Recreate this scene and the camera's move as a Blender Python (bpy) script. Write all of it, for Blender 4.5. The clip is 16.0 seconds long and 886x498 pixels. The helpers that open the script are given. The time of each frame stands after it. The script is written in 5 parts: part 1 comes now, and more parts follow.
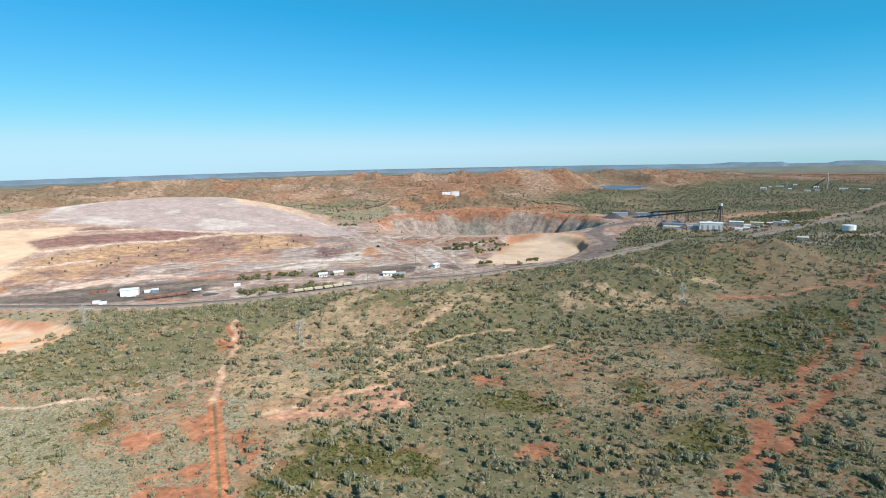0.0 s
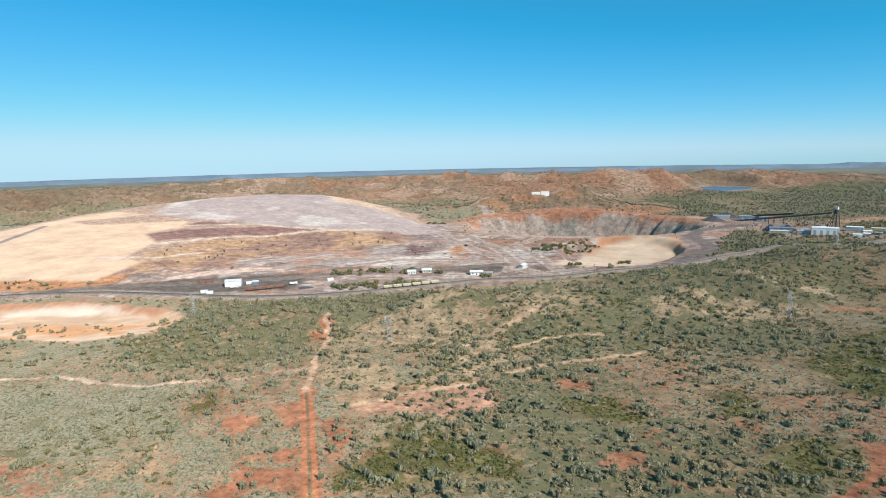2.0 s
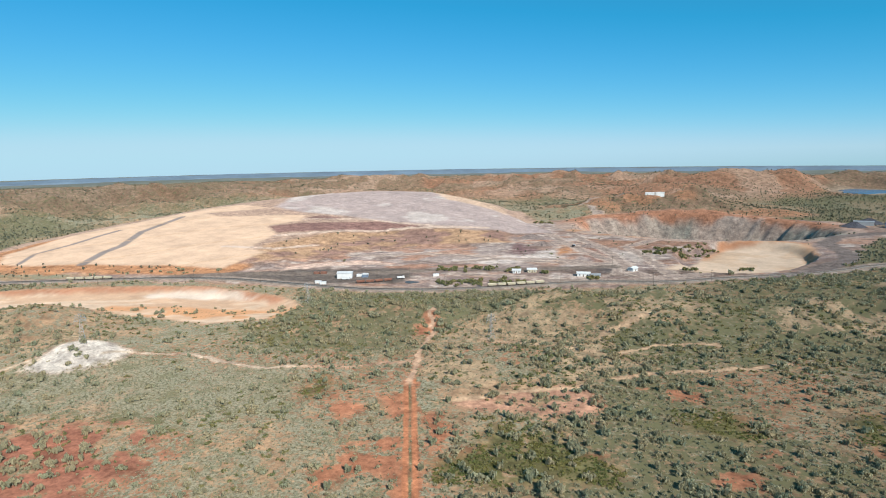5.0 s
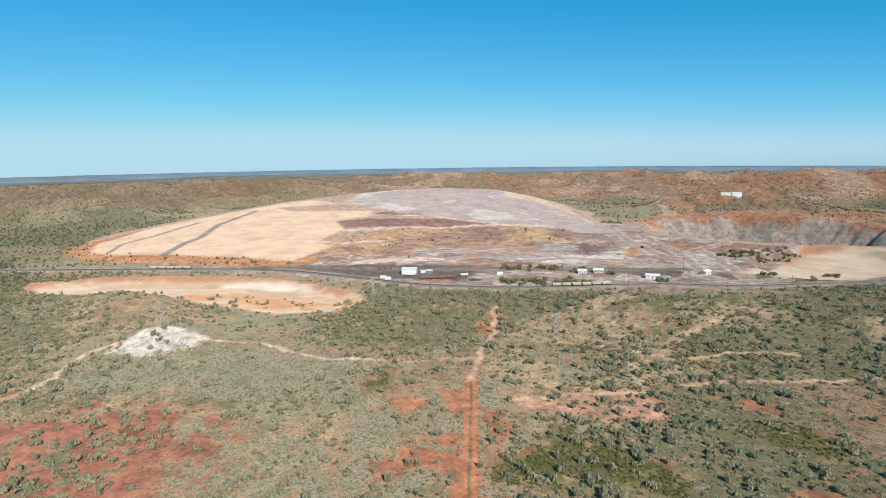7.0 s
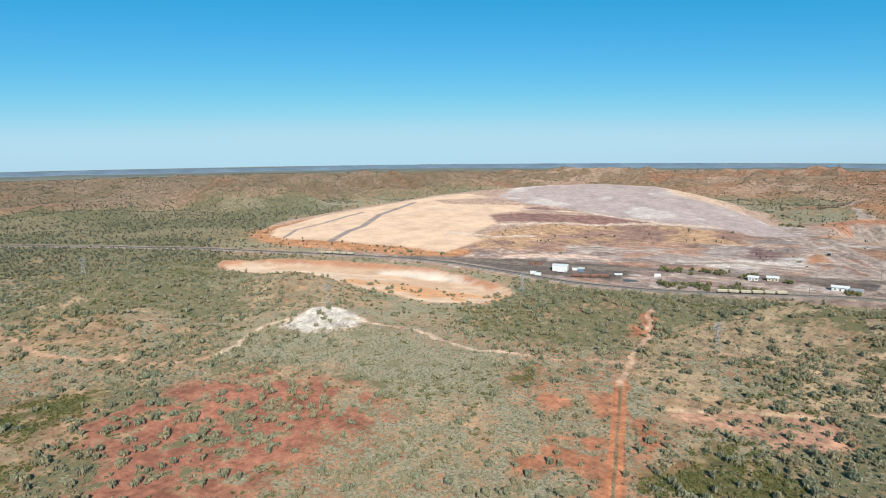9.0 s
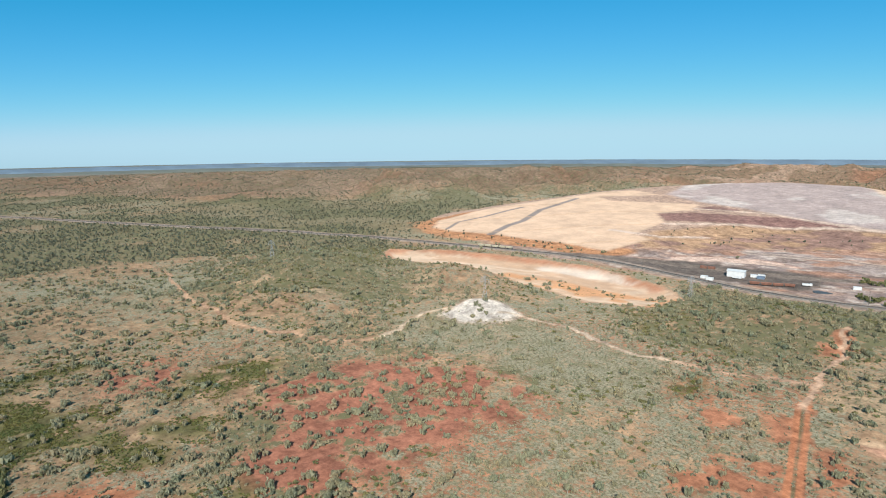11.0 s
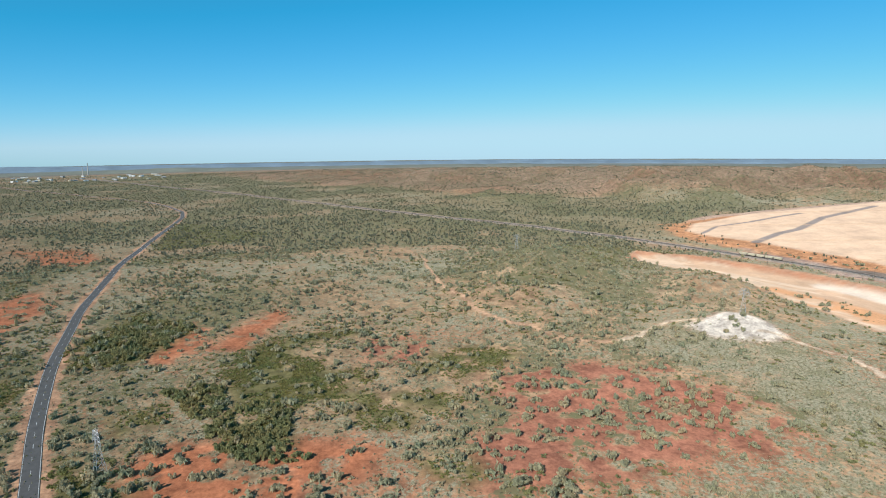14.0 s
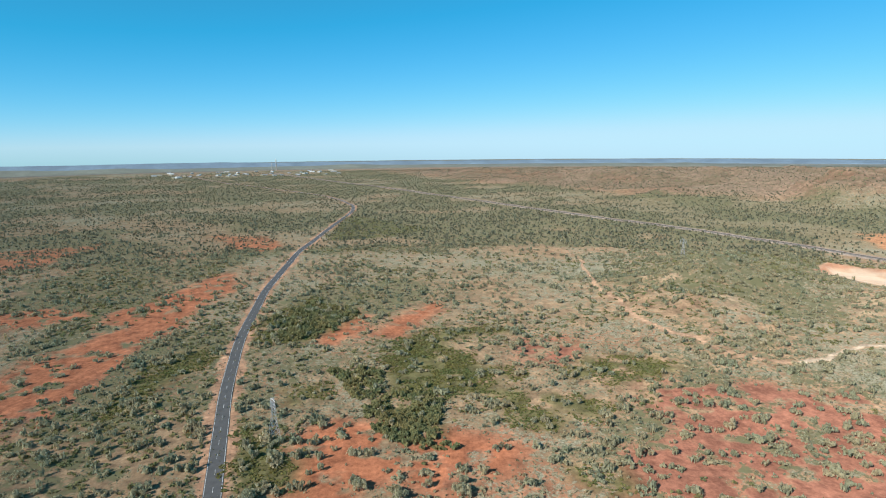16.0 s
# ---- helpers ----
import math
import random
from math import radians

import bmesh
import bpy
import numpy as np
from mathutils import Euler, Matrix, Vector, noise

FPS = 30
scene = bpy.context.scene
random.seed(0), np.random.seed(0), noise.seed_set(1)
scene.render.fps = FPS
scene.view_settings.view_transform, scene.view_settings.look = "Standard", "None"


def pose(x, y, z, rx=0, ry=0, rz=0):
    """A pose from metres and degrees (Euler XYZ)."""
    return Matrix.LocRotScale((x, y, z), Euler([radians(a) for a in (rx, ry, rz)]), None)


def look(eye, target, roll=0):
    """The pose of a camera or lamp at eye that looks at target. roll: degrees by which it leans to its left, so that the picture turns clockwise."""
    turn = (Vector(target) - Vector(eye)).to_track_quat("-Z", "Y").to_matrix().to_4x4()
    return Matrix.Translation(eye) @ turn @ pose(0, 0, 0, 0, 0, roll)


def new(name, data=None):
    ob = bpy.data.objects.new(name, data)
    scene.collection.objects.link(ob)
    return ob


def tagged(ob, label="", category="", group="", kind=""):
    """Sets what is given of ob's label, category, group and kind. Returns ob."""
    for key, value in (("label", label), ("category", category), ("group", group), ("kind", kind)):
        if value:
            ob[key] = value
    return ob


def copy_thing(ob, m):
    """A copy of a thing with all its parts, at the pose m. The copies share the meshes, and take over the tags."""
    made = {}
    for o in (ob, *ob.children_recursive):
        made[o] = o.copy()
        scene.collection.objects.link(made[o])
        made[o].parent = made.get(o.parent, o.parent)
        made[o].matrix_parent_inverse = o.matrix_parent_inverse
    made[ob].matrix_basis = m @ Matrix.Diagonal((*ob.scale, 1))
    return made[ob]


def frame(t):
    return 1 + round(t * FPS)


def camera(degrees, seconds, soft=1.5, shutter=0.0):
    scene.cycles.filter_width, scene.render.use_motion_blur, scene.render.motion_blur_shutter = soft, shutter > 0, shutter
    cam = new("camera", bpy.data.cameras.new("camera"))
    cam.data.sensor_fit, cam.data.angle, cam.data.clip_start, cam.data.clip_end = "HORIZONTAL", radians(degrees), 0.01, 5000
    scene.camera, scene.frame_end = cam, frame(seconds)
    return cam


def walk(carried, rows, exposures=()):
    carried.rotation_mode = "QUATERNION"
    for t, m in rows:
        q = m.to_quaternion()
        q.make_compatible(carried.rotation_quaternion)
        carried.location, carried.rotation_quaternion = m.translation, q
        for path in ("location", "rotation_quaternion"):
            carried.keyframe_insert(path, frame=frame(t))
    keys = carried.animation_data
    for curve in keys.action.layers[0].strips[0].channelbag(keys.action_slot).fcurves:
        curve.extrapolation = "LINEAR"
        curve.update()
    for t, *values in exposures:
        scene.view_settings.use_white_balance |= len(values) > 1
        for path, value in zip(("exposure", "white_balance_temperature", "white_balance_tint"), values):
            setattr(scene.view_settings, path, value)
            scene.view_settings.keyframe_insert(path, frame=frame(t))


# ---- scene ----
# camera: a drone that hovers 120 m up and turns to its left
cam = camera(73.12, 16.0, soft=1.0)
EYE_Z = 120.0
TURNS = [
    (0, 0.00, -9.20, -1.18),
    (0.5, 2.42, -9.16, -1.20),
    (1, 4.58, -9.12, -1.22),
    (1.5, 6.61, -9.10, -1.22),
    (2, 8.51, -9.08, -1.22),
    (2.5, 10.44, -9.07, -1.19),
    (3, 12.35, -9.05, -1.15),
    (3.5, 14.24, -9.03, -1.17),
    (4, 16.09, -9.03, -1.12),
    (4.2, 16.82, -9.03, -1.10),
    (6.3, 21.67, -9.14, -0.86),
    (6.5, 22.49, -9.15, -0.84),
    (7, 24.96, -9.20, -0.78),
    (7.5, 28.23, -9.27, -0.72),
    (8, 31.94, -9.34, -0.69),
    (8.5, 35.75, -9.45, -0.61),
    (9, 39.58, -9.55, -0.57),
    (9.2, 41.14, -9.58, -0.57),
    (11.3, 57.28, -9.93, -0.57),
    (11.5, 58.86, -9.94, -0.57),
    (12, 62.73, -9.95, -0.62),
    (12.5, 66.60, -9.97, -0.62),
    (13, 70.49, -9.96, -0.65),
    (13.5, 74.39, -9.98, -0.59),
    (14, 78.27, -9.97, -0.57),
    (14.5, 82.13, -9.97, -0.58),
    (15, 85.77, -9.97, -0.60),
    (15.5, 89.64, -9.97, -0.62),
    (16, 93.35, -9.98, -0.60),
]


def hover(yaw, pitch, roll):
    return pose(0, 0, EYE_Z) @ pose(0, 0, 0, 0, 0, yaw) @ pose(0, 0, 0, 90 + pitch) @ pose(0, 0, 0, 0, 0, roll)


walk(cam, [(t, hover(a, b, c)) for t, a, b, c in TURNS], exposures=[(0.0, 0.17), (3.0, 0.06), (7.0, -0.02), (12.5, -0.02), (14.5, 0.08), (16.0, 0.19)])

# sky and sun
SUN_AZ, SUN_EL = 133.0, 35.0
world = bpy.data.worlds.new("sky")
world.use_nodes = True
scene.world = world
wt = world.node_tree
sky = wt.nodes.new("ShaderNodeTexSky")
sky.sky_type = "NISHITA"
sky.sun_disc = False
sky.sun_elevation, sky.sun_rotation = radians(SUN_EL), radians(SUN_AZ)
sky.altitude, sky.air_density, sky.dust_density, sky.ozone_density = 3000, 1.0, 0.0, 10.0


def sky_math(kind, value, number):
    n = wt.nodes.new("ShaderNodeMath")
    n.operation = kind
    wt.links.new(value, n.inputs[0])
    n.inputs[1].default_value = number
    n.inputs[2].default_value = number * 0.45
    return n.outputs[0]


# the deep, clear blue of dry inland air
split, join = wt.nodes.new("ShaderNodeSeparateColor"), wt.nodes.new("ShaderNodeCombineColor")
wt.links.new(sky.outputs[0], split.inputs[0])
red = sky_math("SMOOTH_MIN", sky_math("MAXIMUM", sky_math("ADD", sky_math("MULTIPLY", split.outputs[0], 1.22), -0.8), 0.3), 4.5)
green = sky_math("SMOOTH_MIN", sky_math("MULTIPLY", sky_math("POWER", split.outputs[1], 0.7), 1.98), 7.2)
blue = sky_math("SMOOTH_MIN", sky_math("MULTIPLY", sky_math("POWER", split.outputs[2], 0.88), 1.56), 8.5)
for n, value in enumerate((red, green, blue)):
    wt.links.new(value, join.inputs[n])
back = wt.nodes["Background"]
back.inputs["Strength"].default_value = 0.103
wt.links.new(join.outputs[0], back.inputs[0])
sun = new("sun", bpy.data.lights.new("sun", "SUN"))
sun.data.energy, sun.data.angle, sun.data.color = 4.9, radians(0.5), (1.0, 0.945, 0.86)
sun.matrix_world = look((0, 0, 500), (-math.sin(radians(SUN_AZ)), -math.cos(radians(SUN_AZ)), 500 - math.tan(radians(SUN_EL))))

# ---- the lie of the land ----
def hash2(i, j, seed):
    n = (i.astype(np.int64) * 374761393 + j.astype(np.int64) * 668265263 + seed * 1274126177) & 0x7FFFFFFF
    n = ((n ^ (n >> 13)) * 1274126177) & 0x7FFFFFFF
    return ((n ^ (n >> 16)) & 0xFFFFFF) / float(0xFFFFFF)


def vnoise(x, y, seed=0):
    """Smooth value noise, 0 to 1, one cell to the unit."""
    i, j = np.floor(x), np.floor(y)
    u, v = x - i, y - j
    u, v = u * u * (3 - 2 * u), v * v * (3 - 2 * v)
    i, j = i.astype(np.int64), j.astype(np.int64)
    a, b = hash2(i, j, seed), hash2(i + 1, j, seed)
    c, d = hash2(i, j + 1, seed), hash2(i + 1, j + 1, seed)
    return (a * (1 - u) + b * u) * (1 - v) + (c * (1 - u) + d * u) * v


def fbm(x, y, size, seed=0, octaves=4):
    total, amp, norm = 0.0, 1.0, 0.0
    for k in range(octaves):
        total = total + amp * vnoise(x / size * 2**k + 17.3 * k, y / size * 2**k - 9.1 * k, seed + k)
        norm, amp = norm + amp, amp * 0.5
    return total / norm


def billow(x, y, size, seed=0, octaves=3):
    """Rounded knolls with sharp gullies between them, 0 to about 1."""
    total, amp, norm = 0.0, 1.0, 0.0
    for k in range(octaves):
        total = total + amp * np.abs(2 * vnoise(x / size * 2.1**k + 11.7 * k, y / size * 2.1**k + 5.3 * k, seed + k) - 1)
        norm, amp = norm + amp, amp * 0.5
    return np.clip(1.75 * total / norm, 0, 1)


def smooth(x, a, b):
    t = np.clip((x - a) / (b - a), 0, 1)
    return t * t * (3 - 2 * t)


def bump(x, y, cx, cy, length, width, turn, power=2.0):
    c, s = math.cos(radians(turn)), math.sin(radians(turn))
    u, v = ((x - cx) * c + (y - cy) * s) / length, (-(x - cx) * s + (y - cy) * c) / width
    return np.exp(-((u * u + v * v) ** (power / 2)))


# the waste dump, by bearing: its toe, its crest and the crest's height
DUMP_AZ = (5, 9, 10.7, 13.3, 17, 20, 25, 29.5, 35, 40.2, 45.6, 50.8, 55, 56.8, 58)
DUMP_TOE = (940, 930, 900, 800, 770, 760, 760, 700, 655, 683, 712, 722, 763, 845, 900)
DUMP_CREST = (960, 990, 1010, 1080, 1150, 1200, 1250, 1230, 1180, 1100, 1030, 960, 890, 855, 905)
DUMP_TOP = (0, 0, 2, 21, 35, 44, 46, 43, 38, 33, 23, 16, 4, 0, 0)


def dump_height(az, r):
    toe, crest, top = np.interp(az, DUMP_AZ, DUMP_TOE), np.interp(az, DUMP_AZ, DUMP_CREST), np.interp(az, DUMP_AZ, DUMP_TOP)
    up = np.clip((r - toe) / (crest - toe), 0, 1)
    # a bench on the tipped faces
    bench = np.interp(up, (0, 0.1, 0.2, 0.34, 0.5, 1.0), (0, 0.07, 0.12, 0.36, 0.5, 1.0))
    even = np.interp(up, (0, 0.04, 0.9, 1), (0, 0.06, 0.94, 1))
    face = bench + (even - bench) * smooth(az, 30, 36)
    return top * face * (1 - smooth(r, crest + 20, crest + 190))


def land(x, y):
    """Height of the ground."""
    r, az = np.hypot(x, y), np.degrees(np.arctan2(-x, y))
    z = 3.0 * (fbm(x, y, 160, 3) - 0.5) + 0.5 * (fbm(x, y, 24, 5, 3) - 0.5)
    z = z * smooth(r, 60, 200)
    mine = smooth(r, 520, 600) * (1 - smooth(r, 1000, 1150)) * smooth(az, -22, -14) * (1 - smooth(az, 60, 66))
    z = z * (1 - 0.75 * mine)
    # low rises in the scrub
    rough = 0.3 + 1.4 * (1 - np.abs(2 * fbm(x, y, 75, 11, 5) - 1)) * fbm(x, y, 40, 13, 3) + 0.35 * fbm(x, y, 22, 15, 3)
    z = z + rough * (
        13 * bump(x, y, -66, 432, 56, 34, 0) + 14 * bump(x, y, 12, 450, 50, 36, 10) + 11 * bump(x, y, 150, 545, 120, 50, 25)
        + 5 * bump(x, y, -72, 330, 46, 26, 0) + 7 * bump(x, y, 100, 455, 45, 30, 20)
        + 17 * bump(x, y, 335, 615, 75, 42, 15) + 13 * bump(x, y, 178, 500, 45, 32, 20) + 8 * bump(x, y, 245, 590, 40, 28, 30)
        + 13 * bump(x, y, 330, 690, 120, 55, 0) + 9 * bump(x, y, -170, 400, 50, 40, 0)
        + 13 * bump(x, y, -425, 305, 48, 30, -35) + 8 * bump(x, y, -325, 262, 40, 30, 10)
        + 20 * bump(x, y, -500, 205, 105, 62, -25) + 7 * bump(x, y, -205, 380, 60, 34, 10) + 6 * bump(x, y, -420, 150, 60, 50, 0)
    )
    # the range of stony hills behind
    ridge = 1 - np.abs(2 * fbm(x, y, 520, 21, 5) - 1)
    gully = 1 - np.abs(2 * fbm(x, y, 150, 31, 5) - 1)
    inner = np.interp(az, (-60, -30, -20, -5, 8, 20, 40, 60, 75, 88, 100), (2600, 2300, 1800, 1350, 1450, 1600, 1500, 1350, 1400, 1750, 2600))
    tall = np.interp(az, (-60, -38, -28, -15, 0, 30, 60, 90, 98, 106, 125), (12, 20, 28, 33, 33, 32, 31, 25, 18, 10, 6))
    hills = smooth(r, inner - 60, inner + 480) * (1 - smooth(r, 2450, 2950)) * np.clip(tall / 32, 0, 1)
    cap = np.clip(116 - 0.0352 * r, 8, 66)
    knolls = 0.55 * billow(x, y, 260, 21, 4) + 0.45 * billow(x + 60 * gully, y, 115, 27, 3)
    z = z + cap * hills * np.clip(0.1 + 1.12 * knolls * (0.72 + 0.28 * ridge), 0, 1.0)
    foot = smooth(r, inner - 220, inner + 60) * (1 - smooth(r, inner + 250, inner + 700))
    z = z + 22 * foot * smooth(ridge * gully, 0.5, 0.95) * smooth(tall, 25, 31)
    z = z + 9 * foot * (gully - 0.5) * smooth(tall, 20, 31)
    # the spur behind the pit, with its bench
    z = z + rough * (0.5 + 0.7 * gully) * 27 * bump(x, y, -10, 1270, 150, 85, 0) + rough * 12 * bump(x, y, 130, 1240, 130, 60, -10) + rough * 12 * bump(x, y, -150, 1150, 80, 50, 20)
    z = z + dump_height(az, r)
    # the open pit and the shallow cut in front of it
    ox, oy = (x - 80) / 195, (y - 1010) / 150
    ribs = fbm(np.degrees(np.arctan2(ox, oy)), 6 * np.hypot(ox, oy), 5, 47, 3) - 0.5
    pit = 1 - smooth(np.hypot(ox, oy) + 0.12 * (fbm(x, y, 60, 41) - 0.5) + 0.07 * ribs, 0.7, 1.02)
    z = z - 44 * pit
    bx, by = ((x - 112) * 0.93 - (y - 750) * 0.37) / 72, ((x - 112) * 0.37 + (y - 750) * 0.93) / 125
    z = z - 10 * (1 - smooth(np.hypot(bx, by) + 0.1 * (fbm(x, y, 30, 45) - 0.5), 0.82, 1.0))
    pool = 1 - smooth(np.hypot((x - 500 - 0.3 * (y - 1690)) / 95, (y - 1690) / 210), 0.8, 1.4)
    z = z * (1 - pool) + 8.0 * pool
    site = 1 - smooth(np.hypot((x - 19) / 30, (y - 1249) / 16), 0.8, 1.5)
    z = z * (1 - site) + 29.0 * site
    # the borrow area by the railway
    cut = fence_in(x + 5 * (fbm(x, y, 18, 43) - 0.5), y + 5 * (fbm(x, y, 18, 44) - 0.5), BORROW)
    z = z - (1.5 + 3.5 * smooth(off_line(x, y, BORROW[1:6]), 70, 30)) * smooth(cut, 0, 13)
    return z - 6 * smooth(r, 3600, 4800)


def fence_in(x, y, poly):
    """How far inside a polygon (x, y lie), in metres; negative outside."""
    p = np.array(poly, float)
    d2, inside = np.full(np.shape(x), 1e12), np.zeros(np.shape(x), bool)
    for (ax, ay), (bx, by) in zip(p, np.roll(p, -1, 0)):
        ex, ey = bx - ax, by - ay
        t = np.clip(((x - ax) * ex + (y - ay) * ey) / (ex * ex + ey * ey), 0, 1)
        d2 = np.minimum(d2, (x - ax - t * ex) ** 2 + (y - ay - t * ey) ** 2)
        if ay != by:
            cross = ((ay > y) != (by > y)) & (x < (bx - ax) * (y - ay) / (by - ay) + ax)
            inside ^= cross
    return np.sqrt(d2) * np.where(inside, 1, -1)


def off_line(x, y, line):
    """Distance from a polyline."""
    p = np.array(line, float)
    d2 = np.full(np.shape(x), 1e12)
    for (ax, ay), (bx, by) in zip(p[:-1], p[1:]):
        ex, ey = bx - ax, by - ay
        t = np.clip(((x - ax) * ex + (y - ay) * ey) / (ex * ex + ey * ey), 0, 1)
        d2 = np.minimum(d2, (x - ax - t * ex) ** 2 + (y - ay - t * ey) ** 2)
    return np.sqrt(d2)


BORROW = [(-554, 308), (-600, 345), (-550, 398), (-458, 437), (-391, 451), (-297, 436), (-256, 405), (-255, 365), (-301, 345), (-391, 351), (-453, 352)]

# ---- materials ----
def nodes_of(mat):
    mat.use_nodes = True
    tree = mat.node_tree
    return tree, tree.nodes["Principled BSDF"]


def node(tree, kind, **values):
    n = tree.nodes.new(kind)
    for key, value in values.items():
        n.inputs[key].default_value = value
    return n


def mixed(tree, factor, a, b, blend="MIX"):
    m = tree.nodes.new("ShaderNodeMix")
    m.data_type, m.blend_type = "RGBA", blend
    for socket, value in ((m.inputs[0], factor), (m.inputs[6], a), (m.inputs[7], b)):
        if isinstance(value, bpy.types.NodeSocket):
            tree.links.new(value, socket)
        else:
            socket.default_value = value if isinstance(value, float) else (*value, 1.0)
    return m.outputs[2]


def grain(tree, size, detail=3.0, rough=0.6):
    where = tree.nodes.new("ShaderNodeNewGeometry")
    n = node(tree, "ShaderNodeTexNoise", Scale=1.0 / size, Detail=detail, Roughness=rough)
    tree.links.new(where.outputs["Position"], n.inputs["Vector"])
    return n.outputs["Fac"]


def ranged(tree, value, a, b, lo=0.0, hi=1.0):
    m = tree.nodes.new("ShaderNodeMapRange")
    m.inputs[1].default_value, m.inputs[2].default_value, m.inputs[3].default_value, m.inputs[4].default_value = a, b, lo, hi
    tree.links.new(value, m.inputs[0])
    return m.outputs[0]


def plain(name, colour, rough=0.8, metal=0.0, size=2.0, amount=0.25, bump_size=0.0):
    """A worn surface: its colour, mottled at two scales."""
    mat = bpy.data.materials.new(name)
    tree, bsdf = nodes_of(mat)
    low, high = [c * (1 - amount) for c in colour], [min(c * (1 + amount), 0.9) for c in colour]
    big = mixed(tree, ranged(tree, grain(tree, size), 0.3, 0.7), low, high)
    fine = mixed(tree, ranged(tree, grain(tree, size * 0.13), 0.35, 0.7, 0.0, 0.5), big, low)
    tree.links.new(fine, bsdf.inputs["Base Color"])
    bsdf.inputs["Roughness"].default_value, bsdf.inputs["Metallic"].default_value = rough, metal
    if bump_size:
        b = node(tree, "ShaderNodeBump", Strength=0.5, Distance=bump_size)
        tree.links.new(grain(tree, bump_size * 4), b.inputs["Height"])
        tree.links.new(b.outputs[0], bsdf.inputs["Normal"])
    return mat


def leafy(name, colour, amount=0.35):
    """Leaves, paler or darker from bush to bush and from spray to spray."""
    mat = bpy.data.materials.new(name)
    tree, bsdf = nodes_of(mat)
    where = tree.nodes.new("ShaderNodeNewGeometry")
    dark, pale = [c * (1 - amount) for c in colour], [c * (1 + amount) for c in colour]
    spray = mixed(tree, where.outputs["Random Per Island"], dark, pale)
    bush = mixed(tree, ranged(tree, grain(tree, 14.0, 2.0), 0.35, 0.65), (0.8, 0.92, 0.85), (1.12, 1.04, 0.92))
    tree.links.new(mixed(tree, 1.0, spray, bush, "MULTIPLY"), bsdf.inputs["Base Color"])
    bsdf.inputs["Roughness"].default_value = 0.65
    bsdf.inputs["Diffuse Roughness"].default_value = 0.8
    bsdf.inputs["Specular IOR Level"].default_value = 0.25
    # light that comes through the leaves
    thin = tree.nodes.new("ShaderNodeBsdfTranslucent")
    tree.links.new(bsdf.inputs["Base Color"].links[0].from_socket, thin.inputs["Color"])
    both = tree.nodes.new("ShaderNodeMixShader")
    both.inputs[0].default_value = 0.45
    tree.links.new(bsdf.outputs[0], both.inputs[1])
    tree.links.new(thin.outputs[0], both.inputs[2])
    tree.links.new(both.outputs[0], tree.nodes["Material Output"].inputs["Surface"])
    return mat


